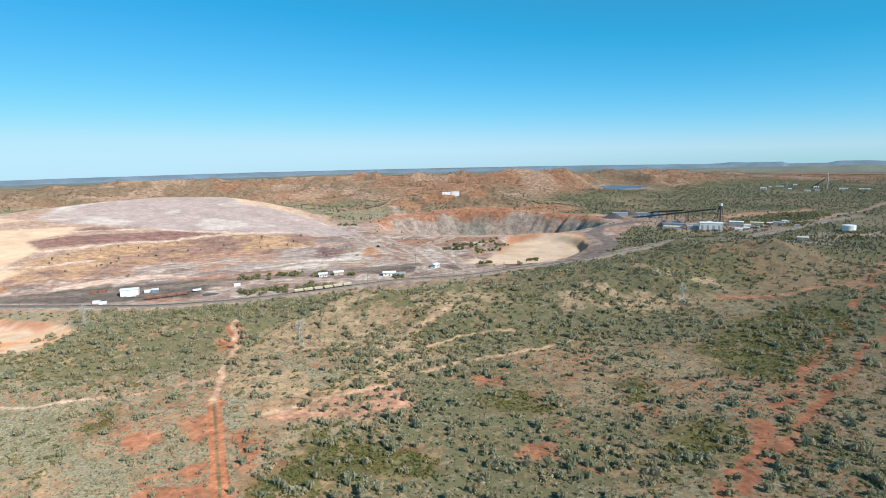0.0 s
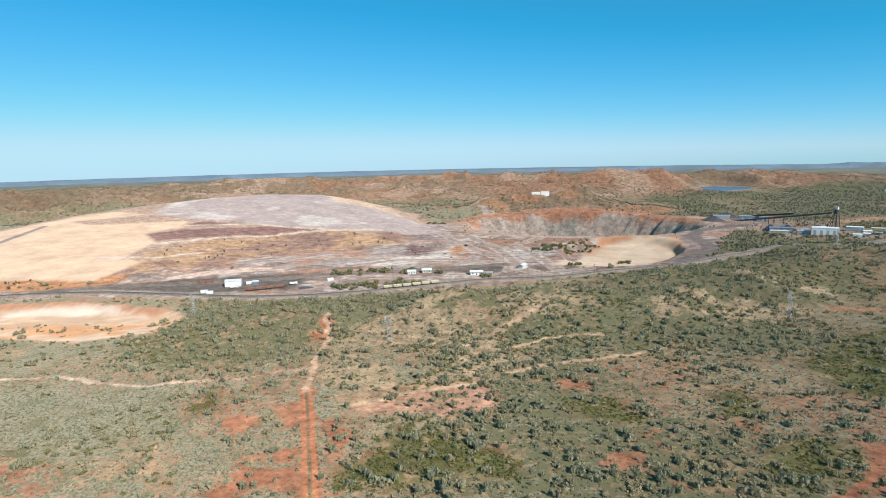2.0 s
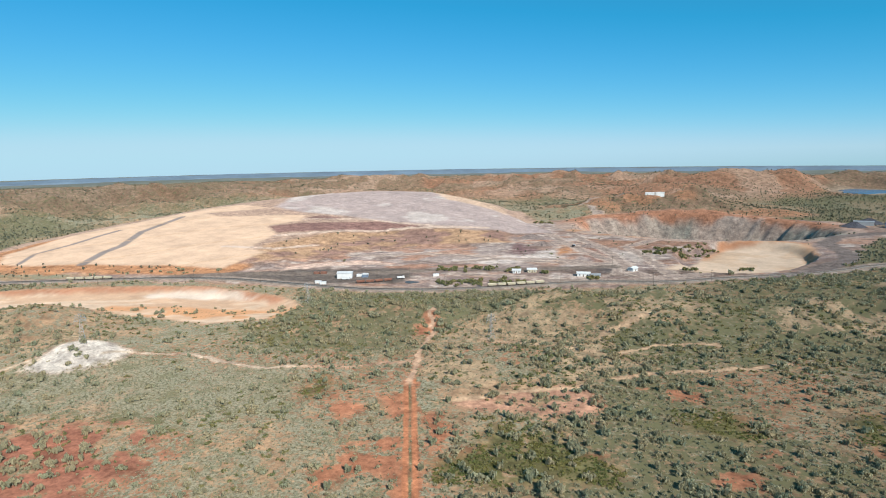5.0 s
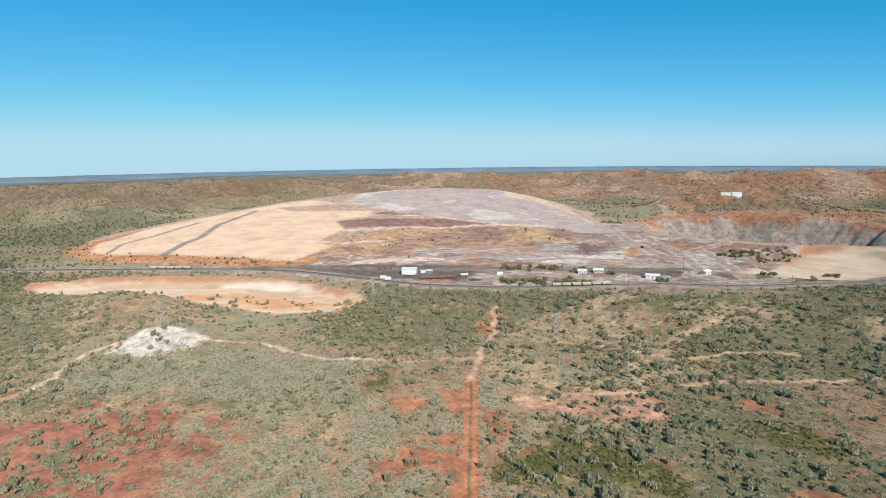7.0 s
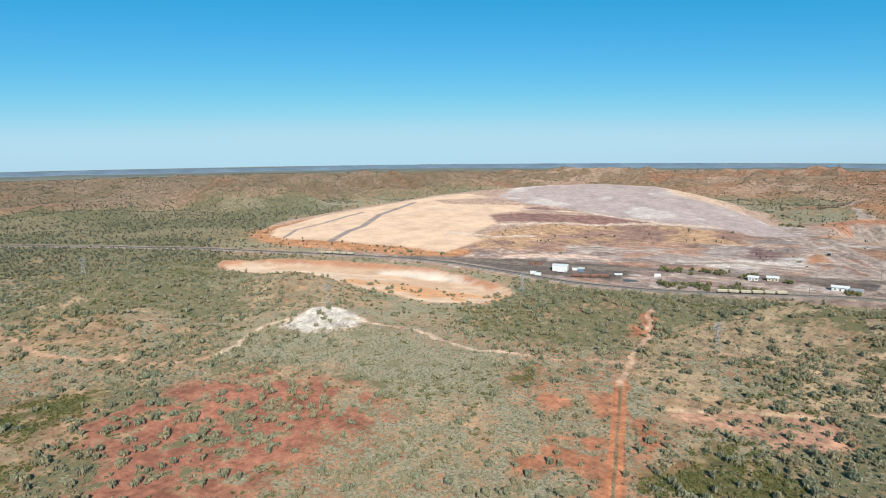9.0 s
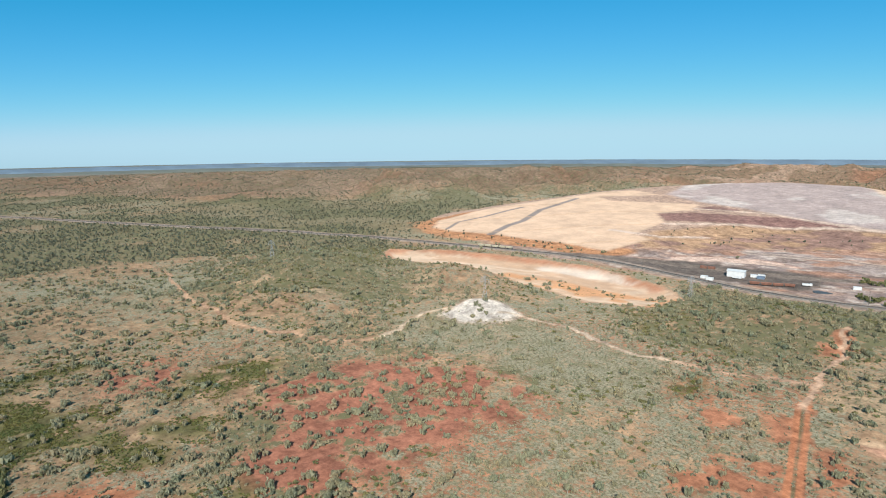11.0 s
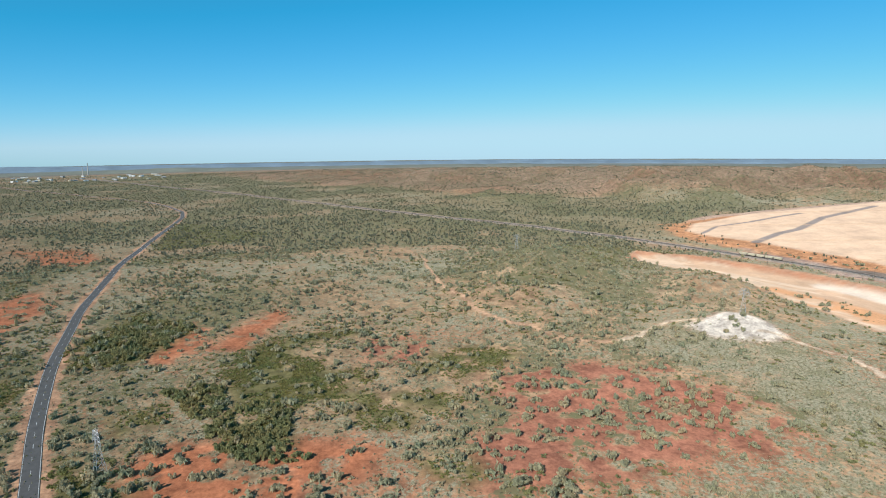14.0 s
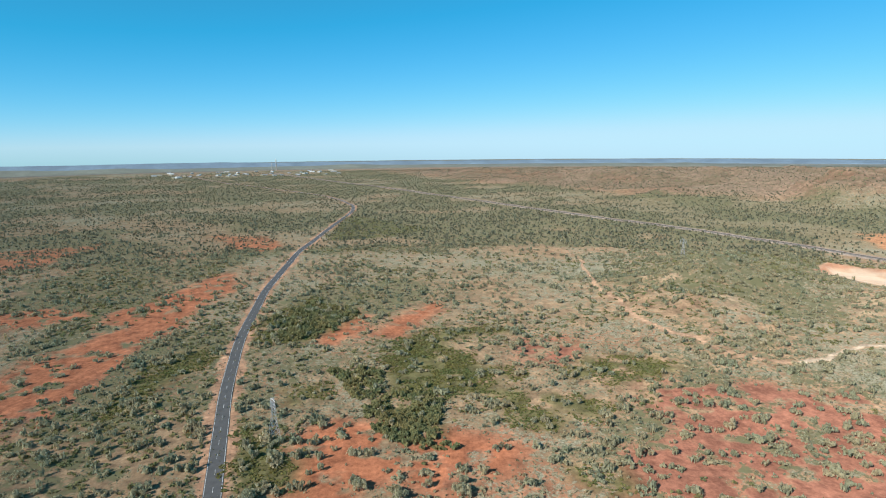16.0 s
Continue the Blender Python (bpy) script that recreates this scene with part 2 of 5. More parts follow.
def ground_material():
    mat = bpy.data.materials.new("ground")
    tree, bsdf = nodes_of(mat)
    soil = node(tree, "ShaderNodeAttribute")
    soil.attribute_name = "soil"
    cover = node(tree, "ShaderNodeAttribute")
    cover.attribute_name = "cover"
    # bare earth, mottled at three scales
    earth = mixed(tree, ranged(tree, grain(tree, 30.0, 4.0), 0.3, 0.7), (0.82, 0.8, 0.78), (1.14, 1.1, 1.06))
    rubble = mixed(tree, ranged(tree, grain(tree, 9.0, 6.0, 0.72), 0.36, 0.66), (0.6, 0.58, 0.58), (1.3, 1.28, 1.25))
    earth = mixed(tree, soil.outputs["Alpha"], earth, rubble, "MULTIPLY")
    earth = mixed(tree, 1.0, soil.outputs["Color"], earth, "MULTIPLY")
    stones = mixed(tree, ranged(tree, grain(tree, 2.2, 5.0, 0.7), 0.35, 0.7), (0.72, 0.7, 0.7), (1.2, 1.2, 1.18))
    earth = mixed(tree, soil.outputs["Alpha"], earth, stones, "MULTIPLY")
    # tussocks of dry grass over it, from straw to grey-green
    tuft = mixed(tree, ranged(tree, grain(tree, 45.0, 4.0), 0.38, 0.62), (0.32, 0.285, 0.198), (0.308, 0.292, 0.212))
    tuft = mixed(tree, ranged(tree, grain(tree, 17.0, 4.0, 0.65), 0.5, 0.66), tuft, (0.20, 0.19, 0.11))
    tuft = mixed(tree, ranged(tree, grain(tree, 1.3, 3.0, 0.7), 0.35, 0.62), [0.13, 0.12, 0.075], tuft)
    math_node = tree.nodes.new("ShaderNodeMath")
    math_node.operation = "SUBTRACT"
    tree.links.new(cover.outputs["Fac"], math_node.inputs[0])
    tree.links.new(ranged(tree, grain(tree, 3.0, 5.0, 0.75), 0.25, 0.75), math_node.inputs[1])
    land_colour = mixed(tree, ranged(tree, math_node.outputs[0], -0.08, 0.12), earth, tuft)
    # small dark shrubs, as thick as the scrub is there
    scrub = node(tree, "ShaderNodeAttribute")
    scrub.attribute_name = "scrub"
    for size, tint, low in ((5.0, (0.115, 0.11, 0.062), 0.73), (2.2, (0.14, 0.132, 0.072), 0.73), (13.0, (0.14, 0.135, 0.072), 0.79)):
        spot = tree.nodes.new("ShaderNodeMath")
        spot.operation = "MULTIPLY_ADD"
        tree.links.new(scrub.outputs["Fac"], spot.inputs[0])
        spot.inputs[1].default_value = 0.135
        tree.links.new(grain(tree, size, 2.5, 0.6), spot.inputs[2])
        land_colour = mixed(tree, ranged(tree, spot.outputs[0], low, low + 0.07, 0.0, 0.85), land_colour, tint)
    tree.links.new(land_colour, bsdf.inputs["Base Color"])
    b = node(tree, "ShaderNodeBump", Strength=0.3, Distance=0.4)
    tree.links.new(grain(tree, 2.0, 5.0, 0.7), b.inputs["Height"])
    tree.links.new(b.outputs[0], bsdf.inputs["Normal"])
    bsdf.inputs["Roughness"].default_value = 0.95
    bsdf.inputs["Diffuse Roughness"].default_value = 1.0
    bsdf.inputs["Specular IOR Level"].default_value = 0.1
    return mat


GROUND = ground_material()
LEAF_GREY = leafy("gum_leaves", (0.43, 0.388, 0.275))
LEAF_GREEN = leafy("wattle_leaves", (0.29, 0.27, 0.135))
# leaves of far bushes, with shade's darkness and haze's grey in the colour
LEAF_FAR_HAZE = leafy("hazy_far_leaves", (0.225, 0.218, 0.162))
LEAF_OLIVE = leafy("low_wattle_leaves", (0.225, 0.218, 0.085), 0.4)
LEAF_DRY = leafy("spinifex", (0.34, 0.315, 0.22), 0.3)
BARK = plain("pale_bark", (0.5, 0.45, 0.38), 0.8, 0, 0.6)
ASPHALT = plain("asphalt", (0.10, 0.095, 0.092), 0.85, 0, 3.0, 0.2, 0.02)
GRAVEL = plain("ballast", (0.27, 0.24, 0.21), 0.95, 0, 4.0, 0.3, 0.1)
PAINT_WHITE = plain("road_paint", (0.7, 0.7, 0.68), 0.7, 0, 1.0, 0.12)
STEEL = plain("rail_steel", (0.22, 0.17, 0.14), 0.5, 0.8, 1.0, 0.2)
GALV = plain("galvanised_steel", (0.5, 0.5, 0.5), 0.5, 0.5, 1.0, 0.15)
SHEET_WHITE = plain("white_sheet_steel", (0.8, 0.8, 0.78), 0.45, 0, 3.0, 0.06)
SHEET_GREY = plain("grey_sheet_steel", (0.42, 0.43, 0.44), 0.5, 0.2, 3.0, 0.15)
SHEET_BLUE = plain("faded_blue_sheet_steel", (0.2, 0.26, 0.34), 0.5, 0.1, 3.0, 0.15)
RUST = plain("rust_red_paint", (0.30, 0.14, 0.095), 0.75, 0, 2.0, 0.3)
DARK_STEEL = plain("dark_steel", (0.06, 0.055, 0.055), 0.6, 0.3, 2.0, 0.3)
GLASS_DARK = plain("dark_glass", (0.03, 0.04, 0.05), 0.1, 0, 2.0, 0.1)
CREAM = plain("cream_paint", (0.62, 0.55, 0.4), 0.6, 0, 2.0, 0.15)
WATER = plain("lake_water", (0.09, 0.22, 0.36), 0.25, 0, 60.0, 0.1)
POND = plain("pond_mud", (0.12, 0.12, 0.12), 0.5, 0, 6.0, 0.2)
WOOD = plain("grey_timber", (0.2, 0.16, 0.12), 0.85, 0, 1.0, 0.3)
CONCRETE = plain("concrete", (0.42, 0.4, 0.37), 0.9, 0, 2.0, 0.15)


# ---- ground ----
def mesh_from(name, verts, faces_flat, size):
    """A mesh from arrays: vertices and the corner indices of faces that all have the same number of corners."""
    mesh = bpy.data.meshes.new(name)
    n = len(faces_flat) // size
    mesh.vertices.add(len(verts))
    mesh.vertices.foreach_set("co", np.asarray(verts, np.float32).ravel())
    mesh.loops.add(len(faces_flat))
    mesh.loops.foreach_set("vertex_index", np.asarray(faces_flat, np.int32))
    mesh.polygons.add(n)
    mesh.polygons.foreach_set("loop_start", np.arange(0, n * size, size, dtype=np.int32))
    mesh.update(calc_edges=True)
    return mesh


SPIN = (0.37, 0.255, 0.165)
RED = (0.325, 0.15, 0.105)
RUSSET = (0.37, 0.175, 0.108)
STONE = (0.295, 0.205, 0.148)
SAND = (0.58, 0.425, 0.315)
GREY = (0.40, 0.335, 0.325)
PALE = (0.375, 0.32, 0.30)
DARK = (0.14, 0.122, 0.112)
ORANGE = (0.54, 0.30, 0.165)
WHITE = (0.62, 0.585, 0.54)
# plan of the ground, in metres from the point below the camera
ASPHALT_LINE = [(-120, -68), (-184, -92), (-276, -126), (-354, -150), (-479, -178), (-666, -204), (-883, -217), (-1080, -228), (-1180, -248), (-1290, -295), (-1417, -366), (-1585, -509), (-1900, -800), (-2600, -1350)]
RAIL_LINE = [(-2600, -900), (-1622, -223), (-1382, -59), (-1108, 110), (-939, 224), (-832, 306), (-714, 368), (-612, 412), (-543, 440), (-458, 476), (-390, 488), (-325, 483), (-237, 478), (-170, 495), (-101, 530), (-46, 560), (27, 572), (81, 604), (150, 640), (260, 700), (420, 800), (700, 1000)]
HAUL_ROAD = [(110, 612), (165, 660), (205, 715), (222, 784), (218, 860), (250, 930), (330, 985)]
YARD_LINE = [(-458, 482), (-415, 507), (-332, 528), (-251, 555), (-200, 583), (-113, 602), (-28, 639)]
RED_ROAD = [(-30, 60), (-58, 138), (-75, 180), (-90, 218), (-106, 258), (-113, 275), (-120, 299), (-128, 329), (-130, 354), (-134, 370), (-140, 382), (-142, 398)]
ROAD_KNOB = [(-143, 380), (-141, 392), (-134, 378), (-129, 350), (-134, 354)]
PAD_TRACK = [(-302, 259), (-286, 277), (-260, 285), (-234, 280), (-212, 277), (-181, 287), (-142, 299), (-124, 310)]
PATH = [(-329, 240), (-344, 224), (-339, 211), (-328, 195), (-320, 172), (-325, 150), (-341, 135), (-373, 113), (-398, 106), (-445, 102), (-495, 100), (-569, 103), (-612, 107), (-673, 98), (-734, 62)]
PINK_BARE = [(-86, 264), (-52, 289), (-26, 301), (-16, 279), (-17, 257), (-30, 263), (-38, 254), (-46, 258), (-61, 260), (-76, 256)]
DIRT_TRACKS = [
    [(-95, 355), (-71, 359), (-51, 358), (-26, 354)],
    [(-11, 358), (12, 377), (47, 388)],
    [(-9, 315), (14, 331), (35, 339), (58, 350), (81, 364)],
    [(-22, 389), (-6, 401), (8, 425)],
    [(-89, 264), (-50, 287), (-26, 298)],
]
RED_TRACKS = [
    [(86, 180), (107, 205), (130, 231), (159, 264), (181, 291), (210, 321), (242, 360), (276, 397), (317, 443), (394, 532)],
    [(95, 183), (127, 217), (151, 240), (168, 258), (196, 286), (223, 310), (284, 371), (340, 440)],
]
SAND_SLOPE = [(-710, 481), (-765, 531), (-758, 560), (-754, 610), (-743, 727), (-715, 840), (-684, 905), (-618, 888), (-678, 802), (-640, 786), (-525, 853), (-507, 807), (-523, 744), (-479, 699), (-461, 611), (-431, 606), (-434, 531), (-456, 527), (-500, 525), (-591, 497), (-655, 477)]
DUMP_RIM = [(-700, 450), (-790, 500), (-800, 590), (-740, 600), (-700, 500), (-560, 512), (-440, 560), (-400, 545), (-420, 500), (-540, 470), (-620, 448)]
GREY_TOP = [(-616, 901), (-665, 1045), (-610, 1100), (-503, 1145), (-390, 1140), (-300, 1085), (-249, 1030), (-183, 990), (-125, 898), (-188, 866), (-286, 841), (-381, 851), (-469, 872), (-553, 876)]
SAND_RIM = [(-377, 1107), (-440, 1180), (-400, 1190), (-300, 1110), (-236, 1045), (-226, 1006), (-296, 1049), (-354, 1073)]
BROWN_FACE = [(-519, 741), (-498, 788), (-381, 851), (-286, 841), (-332, 822), (-415, 771), (-485, 710)]
TAN_FACE = [(-454, 640), (-424, 753), (-330, 816), (-284, 835), (-190, 858), (-171, 789), (-267, 736), (-335, 677), (-358, 607), (-429, 552)]
PALE_FLOOR = [(-351, 590), (-332, 671), (-264, 730), (-169, 779), (-140, 900), (-60, 930), (40, 860), (60, 790), (0, 712), (-4, 610), (-85, 605), (-215, 615), (-299, 590), (-347, 532), (-400, 515), (-450, 500), (-420, 530)]
MINE_EDGE = [(-560, 455), (-430, 560), (-351, 700), (-200, 930), (-150, 1050), (-40, 1090), (120, 1130), (290, 1120), (400, 1000), (300, 930), (235, 800), (190, 700), (80, 590), (-20, 545), (-170, 500), (-330, 470)]
DARK_YARD = [(-483, 474), (-416, 508), (-344, 545), (-284, 566), (-240, 580), (-213, 552), (-215, 515), (-256, 495), (-325, 490), (-402, 491)]
DRAINS = [
    [(-596, 494), (-623, 549), (-632, 584), (-677, 663), (-690, 728), (-699, 768)],
    [(-679, 484), (-706, 524), (-698, 568), (-710, 622), (-715, 662)],
]
HOUSE_ROAD = [(-84, 1128), (-95, 1160), (-122, 1215), (-120, 1250), (-94, 1262), (-48, 1256), (-10, 1250), (15, 1245)]
FLOOR_PATCHES = [
    ((0.28, 0.155, 0.12), [(-74, 800), (-48, 740), (-14, 643), (-26, 611), (-68, 724)]),
    ((0.31, 0.19, 0.14), [(-92, 852), (-18, 840), (60, 880), (102, 856), (40, 790), (-11, 749), (-59, 786)]),
    ((0.47, 0.42, 0.39), [(-25, 724), (-8, 745), (11, 755), (18, 695), (-9, 670)]),
    ((0.165, 0.128, 0.112), [(-183, 572), (-103, 595), (-25, 586), (20, 590), (98, 618), (112, 700), (60, 660), (0, 628), (-47, 636), (-109, 626)]),
    ((0.11, 0.10, 0.10), [(-46, 629), (-29, 660), (-20, 614), (-36, 600)]),
    ((0.56, 0.515, 0.49), [(-203, 633), (-144, 690), (-95, 753), (-85, 690), (-110, 655), (-153, 627)]),
    ((0.44, 0.23, 0.125), [(-107, 730), (-96, 778), (-80, 726), (-92, 695)]),
    ((0.19, 0.125, 0.125), [(-161, 724), (-165, 790), (-120, 723), (-139, 692)]),
    ((0.25, 0.16, 0.145), [(-512, 820), (-505, 858), (-460, 858), (-465, 832)]),
]
EAST_BARE = [[(223, 462), (275, 474), (329, 496), (389, 530), (448, 590)], [(252, 578), (272, 600), (298, 639), (331, 659)]]
PLAIN_ROAD = [(540, 925), (611, 956), (692, 1033), (756, 1069), (901, 1210), (1050, 1330)]
PLANT_YARD = [(310, 930), (330, 850), (420, 830), (520, 860), (530, 930), (470, 990), (400, 1130), (320, 1110)]
TANK_YARD = [(400, 690), (450, 680), (540, 770), (620, 760), (640, 800), (580, 830), (500, 810), (420, 740)]
BARE_PLANT = [(480, 1010), (560, 1030), (700, 1100), (690, 1130), (560, 1080), (470, 1050)]
MINE_ROADS = [
    [(-28, 639), (-90, 650), (-170, 668), (-250, 672), (-330, 640)],
    [(-20, 600), (-25, 660), (-70, 740), (-110, 830), (-150, 930), (-110, 1010)],
    [(30, 600), (10, 680), (-20, 780), (20, 860), (90, 850), (200, 880)],
    [(-60, 780), (-160, 800), (-250, 850), (-330, 870)],
    [(-110, 1010), (-78, 1145)],
    [(-199, 625), (-155, 662), (-84, 669), (-54, 658), (-24, 654), (-12, 619), (9, 590)],
    [(-101, 892), (-74, 819), (-47, 759), (-23, 681), (-12, 619)],
    [(-179, 565), (-115, 566), (-62, 558), (-6, 574), (57, 619)],
]
BENCH_LINES = [
    [(-508, 820), (-422, 858), (-341, 844), (-286, 841)],
    [(-472, 691), (-414, 768), (-333, 824), (-286, 841), (-223, 868)],
    [(-500, 615), (-431, 623), (-406, 677)],
]
BANK = [(-364, 532), (-373, 557), (-353, 586), (-295, 617), (-252, 600), (-284, 594), (-329, 571), (-353, 538)]
BOWL = [(24, 640), (57, 626), (104, 655), (156, 698), (186, 759), (200, 853), (151, 882), (96, 848), (68, 766), (50, 700)]
WHITE_PAD = [(-334, 231), (-335, 250), (-326, 264), (-312, 277), (-294, 270), (-290, 254), (-298, 240), (-311, 231)]
RED_AREAS = [
    [(-240, 84), (-275, 114), (-292, 140), (-281, 151), (-279, 182), (-261, 182), (-236, 157), (-227, 184), (-216, 198), (-203, 187), (-209, 155), (-178, 115), (-185, 49), (-201, 44), (-224, 52), (-231, 67)],
    [(-300, 88), (-283, 146), (-284, 179), (-250, 190), (-219, 203), (-197, 193), (-183, 176), (-189, 154), (-183, 135), (-193, 110), (-238, 82), (-275, 74)],
    [(-366, 26), (-363, 53), (-341, 65), (-313, 46), (-321, 23)],
]
RED_AREAS += [
    [(-231, -72), (-242, -60), (-240, -47), (-218, -31), (-210, -30), (-197, -43), (-180, -52), (-190, -66), (-211, -69)],
    [(-397, -263), (-452, -251), (-492, -231), (-468, -212), (-406, -220), (-364, -216), (-337, -225)],
    [(-369, -64), (-440, -33), (-420, -32), (-364, -52)],
    [(-387, -106), (-419, -94), (-409, -80), (-384, -78), (-351, -89)],
    [(-217, -23), (-233, -12), (-228, 2), (-219, 15), (-206, 7), (-195, -9), (-200, -21)],
    [(-280, -248), (-314, -255), (-344, -234), (-297, -213), (-254, -210), (-242, -217)],
    [(-742, -322), (-773, -283), (-686, -235), (-678, -272)],
]
RED_AREAS += [
    [(-245, -215), (-274, -216), (-354, -233), (-458, -240), (-545, -240), (-498, -214), (-404, -209), (-332, -209), (-264, -200), (-230, -199)],
    [(-650, -552), (-668, -525), (-725, -471), (-580, -457), (-562, -480)],
    [(-783, -348), (-747, -266), (-663, -243), (-717, -305)],
    [(-401, -347), (-423, -320), (-402, -284), (-376, -302), (-370, -322)],
]
RUSSET_AREAS = [
    [(94, 188), (107, 208), (119, 211), (107, 190)],
    [(119, 212), (152, 247), (162, 243), (139, 222), (119, 206)],
    [(44, 253), (54, 254), (63, 239), (54, 233), (45, 242)],
    [(24, 232), (39, 238), (43, 228), (46, 217), (34, 217), (26, 221)],
    [(50, 219), (65, 211), (60, 203), (48, 209)],
    [(82, 271), (95, 275), (104, 257), (94, 251), (86, 263)],
    [(130, 252), (142, 255), (141, 243), (129, 237)],
    [(0, 307), (27, 311), (34, 294), (17, 294)],
]
RUSSET_AREAS += [
    [(-68, 224), (-59, 239), (-50, 235), (-54, 222)],
    [(-28, 226), (-16, 239), (-10, 230), (-18, 218)],
    [(-144, 227), (-145, 258), (-135, 262), (-126, 241), (-130, 226)],
    [(-123, 192), (-115, 210), (-104, 200), (-105, 182), (-111, 175)],
    [(-100, 246), (-86, 254), (-70, 222), (-77, 216)],
    [(-122, 259), (-112, 268), (-82, 190), (-118, 190), (-117, 206), (-105, 225)],
    [(-146, 366), (-145, 383), (-135, 386), (-127, 355), (-131, 337)],
]
STONY_AREAS = [
    [(-105, 373), (-97, 407), (-71, 443), (-18, 454), (31, 474), (60, 444), (29, 375), (-24, 300), (-97, 278), (-114, 318)],
    [(-499, 141), (-511, 184), (-449, 219), (-390, 167), (-398, 132)],
    [(-108, 295), (-104, 330), (-81, 350), (-66, 337), (-48, 341), (-26, 319), (-59, 290), (-89, 283)],
    [(-19, 424), (-5, 458), (12, 436), (15, 411), (-10, 405)],
    [(-419, 246), (-445, 277), (-430, 316), (-393, 321), (-328, 290), (-342, 240)],
    [(72, 454), (160, 546), (252, 560), (250, 480), (149, 419), (79, 416)],
]
PALE_GRASS = [(-311, 178), (-338, 205), (-332, 232), (-289, 258), (-234, 272), (-185, 282), (-165, 235), (-180, 205), (-214, 213), (-260, 200)]
FOOT_TREES = [(-320, 166), (-289, 193), (-238, 220), (-200, 214), (-185, 196), (-240, 198), (-274, 182), (-289, 157)]
DENSE_AREAS = [
    [(-760, 200), (-660, 337), (-508, 337), (-392, 262), (-345, 215), (-325, 171), (-352, 128), (-425, 110), (-564, 112)],
    [(-299, 464), (-191, 467), (-78, 438), (21, 452), (159, 538), (253, 600), (202, 474), (96, 434), (53, 446), (-19, 431), (-100, 419), (-131, 379), (-155, 377), (-250, 419)],
    [(-779, -658), (-728, -391), (-682, -243), (-510, -209), (-467, -240), (-432, -281), (-352, -307)],
    [(-314, -201), (-356, -171), (-257, -129), (-185, -101), (-183, -168), (-232, -209)],
    [(-160, 50), (-330, 80), (-350, 190), (-300, 190), (-230, 130)],
    [(-130, 330), (-240, 330), (-230, 400), (-140, 430)],
    [(-380, -154), (-558, -122), (-589, -3), (-439, 6), (-409, -58), (-346, -113)],
]
# low olive wattle, in mats
GREEN_AREAS = [
    [(215, 412), (305, 444), (277, 387), (227, 339), (185, 296), (168, 287), (151, 308), (147, 343), (183, 386)],
    [(95, 241), (114, 250), (127, 245), (112, 222), (100, 214), (88, 219)],
    [(84, 293), (103, 302), (108, 272), (93, 266)],
    [(-74, 205), (-63, 223), (-64, 246), (-37, 239), (-5, 224), (-2, 206), (-30, 206), (-52, 194), (-69, 195)],
    [(-168, 252), (-164, 277), (-152, 269), (-153, 249)],
    [(15, 279), (44, 290), (50, 268), (44, 256), (18, 265)],
]
GREEN_AREAS += [
    [(-231, -105), (-246, -101), (-230, -88), (-207, -68), (-190, -64), (-190, -90)],
    [(-281, -100), (-288, -77), (-267, -73), (-257, -86)],
    [(-336, -57), (-345, -29), (-331, -20), (-315, 2), (-313, 22), (-297, 19), (-296, -2), (-288, -24), (-280, -37)],
    [(-369, -45), (-363, -26), (-314, -2), (-290, 15), (-276, 7), (-272, -9), (-264, -20), (-232, -15), (-245, -40), (-290, -50)],
    [(-378, -35), (-382, -10), (-392, 18), (-378, 26), (-367, 0), (-354, -25)],
    [(-280, 6), (-281, 19), (-264, 30), (-248, 39), (-236, 33), (-239, 24), (-251, 15)],
    [(-271, 28), (-277, 48), (-261, 61), (-248, 52), (-259, 36)],
]
GREEN_AREAS += [
    [(-306, 45), (-332, 64), (-330, 93), (-311, 113), (-297, 91), (-291, 72), (-293, 49)],
    [(-285, -183), (-317, -184), (-342, -164), (-324, -149), (-283, -160), (-251, -157), (-238, -167), (-256, -175)],
    [(-351, -142), (-407, -149), (-460, -135), (-438, -101), (-402, -86), (-353, -103), (-344, -131)],
    [(-209, 35), (-211, 52), (-195, 59), (-188, 49), (-199, 33)],
    [(-1018, -229), (-930, -135), (-851, -62), (-782, -101), (-737, -194)],
]
THICKETS = [
    [(-308, -80), (-317, -64), (-289, -42), (-273, -25), (-247, -17), (-224, -14), (-209, -19), (-213, -27), (-232, -37), (-250, -46), (-262, -60), (-278, -69)],
    [(-353, -100), (-420, -88), (-452, -120), (-410, -142), (-350, -130)],
]


def inside(x, y, poly, soft):
    return smooth(fence_in(x, y, poly), -soft, soft)


def along(x, y, line, half, soft):
    return 1 - smooth(off_line(x, y, line), half - soft, half + soft)


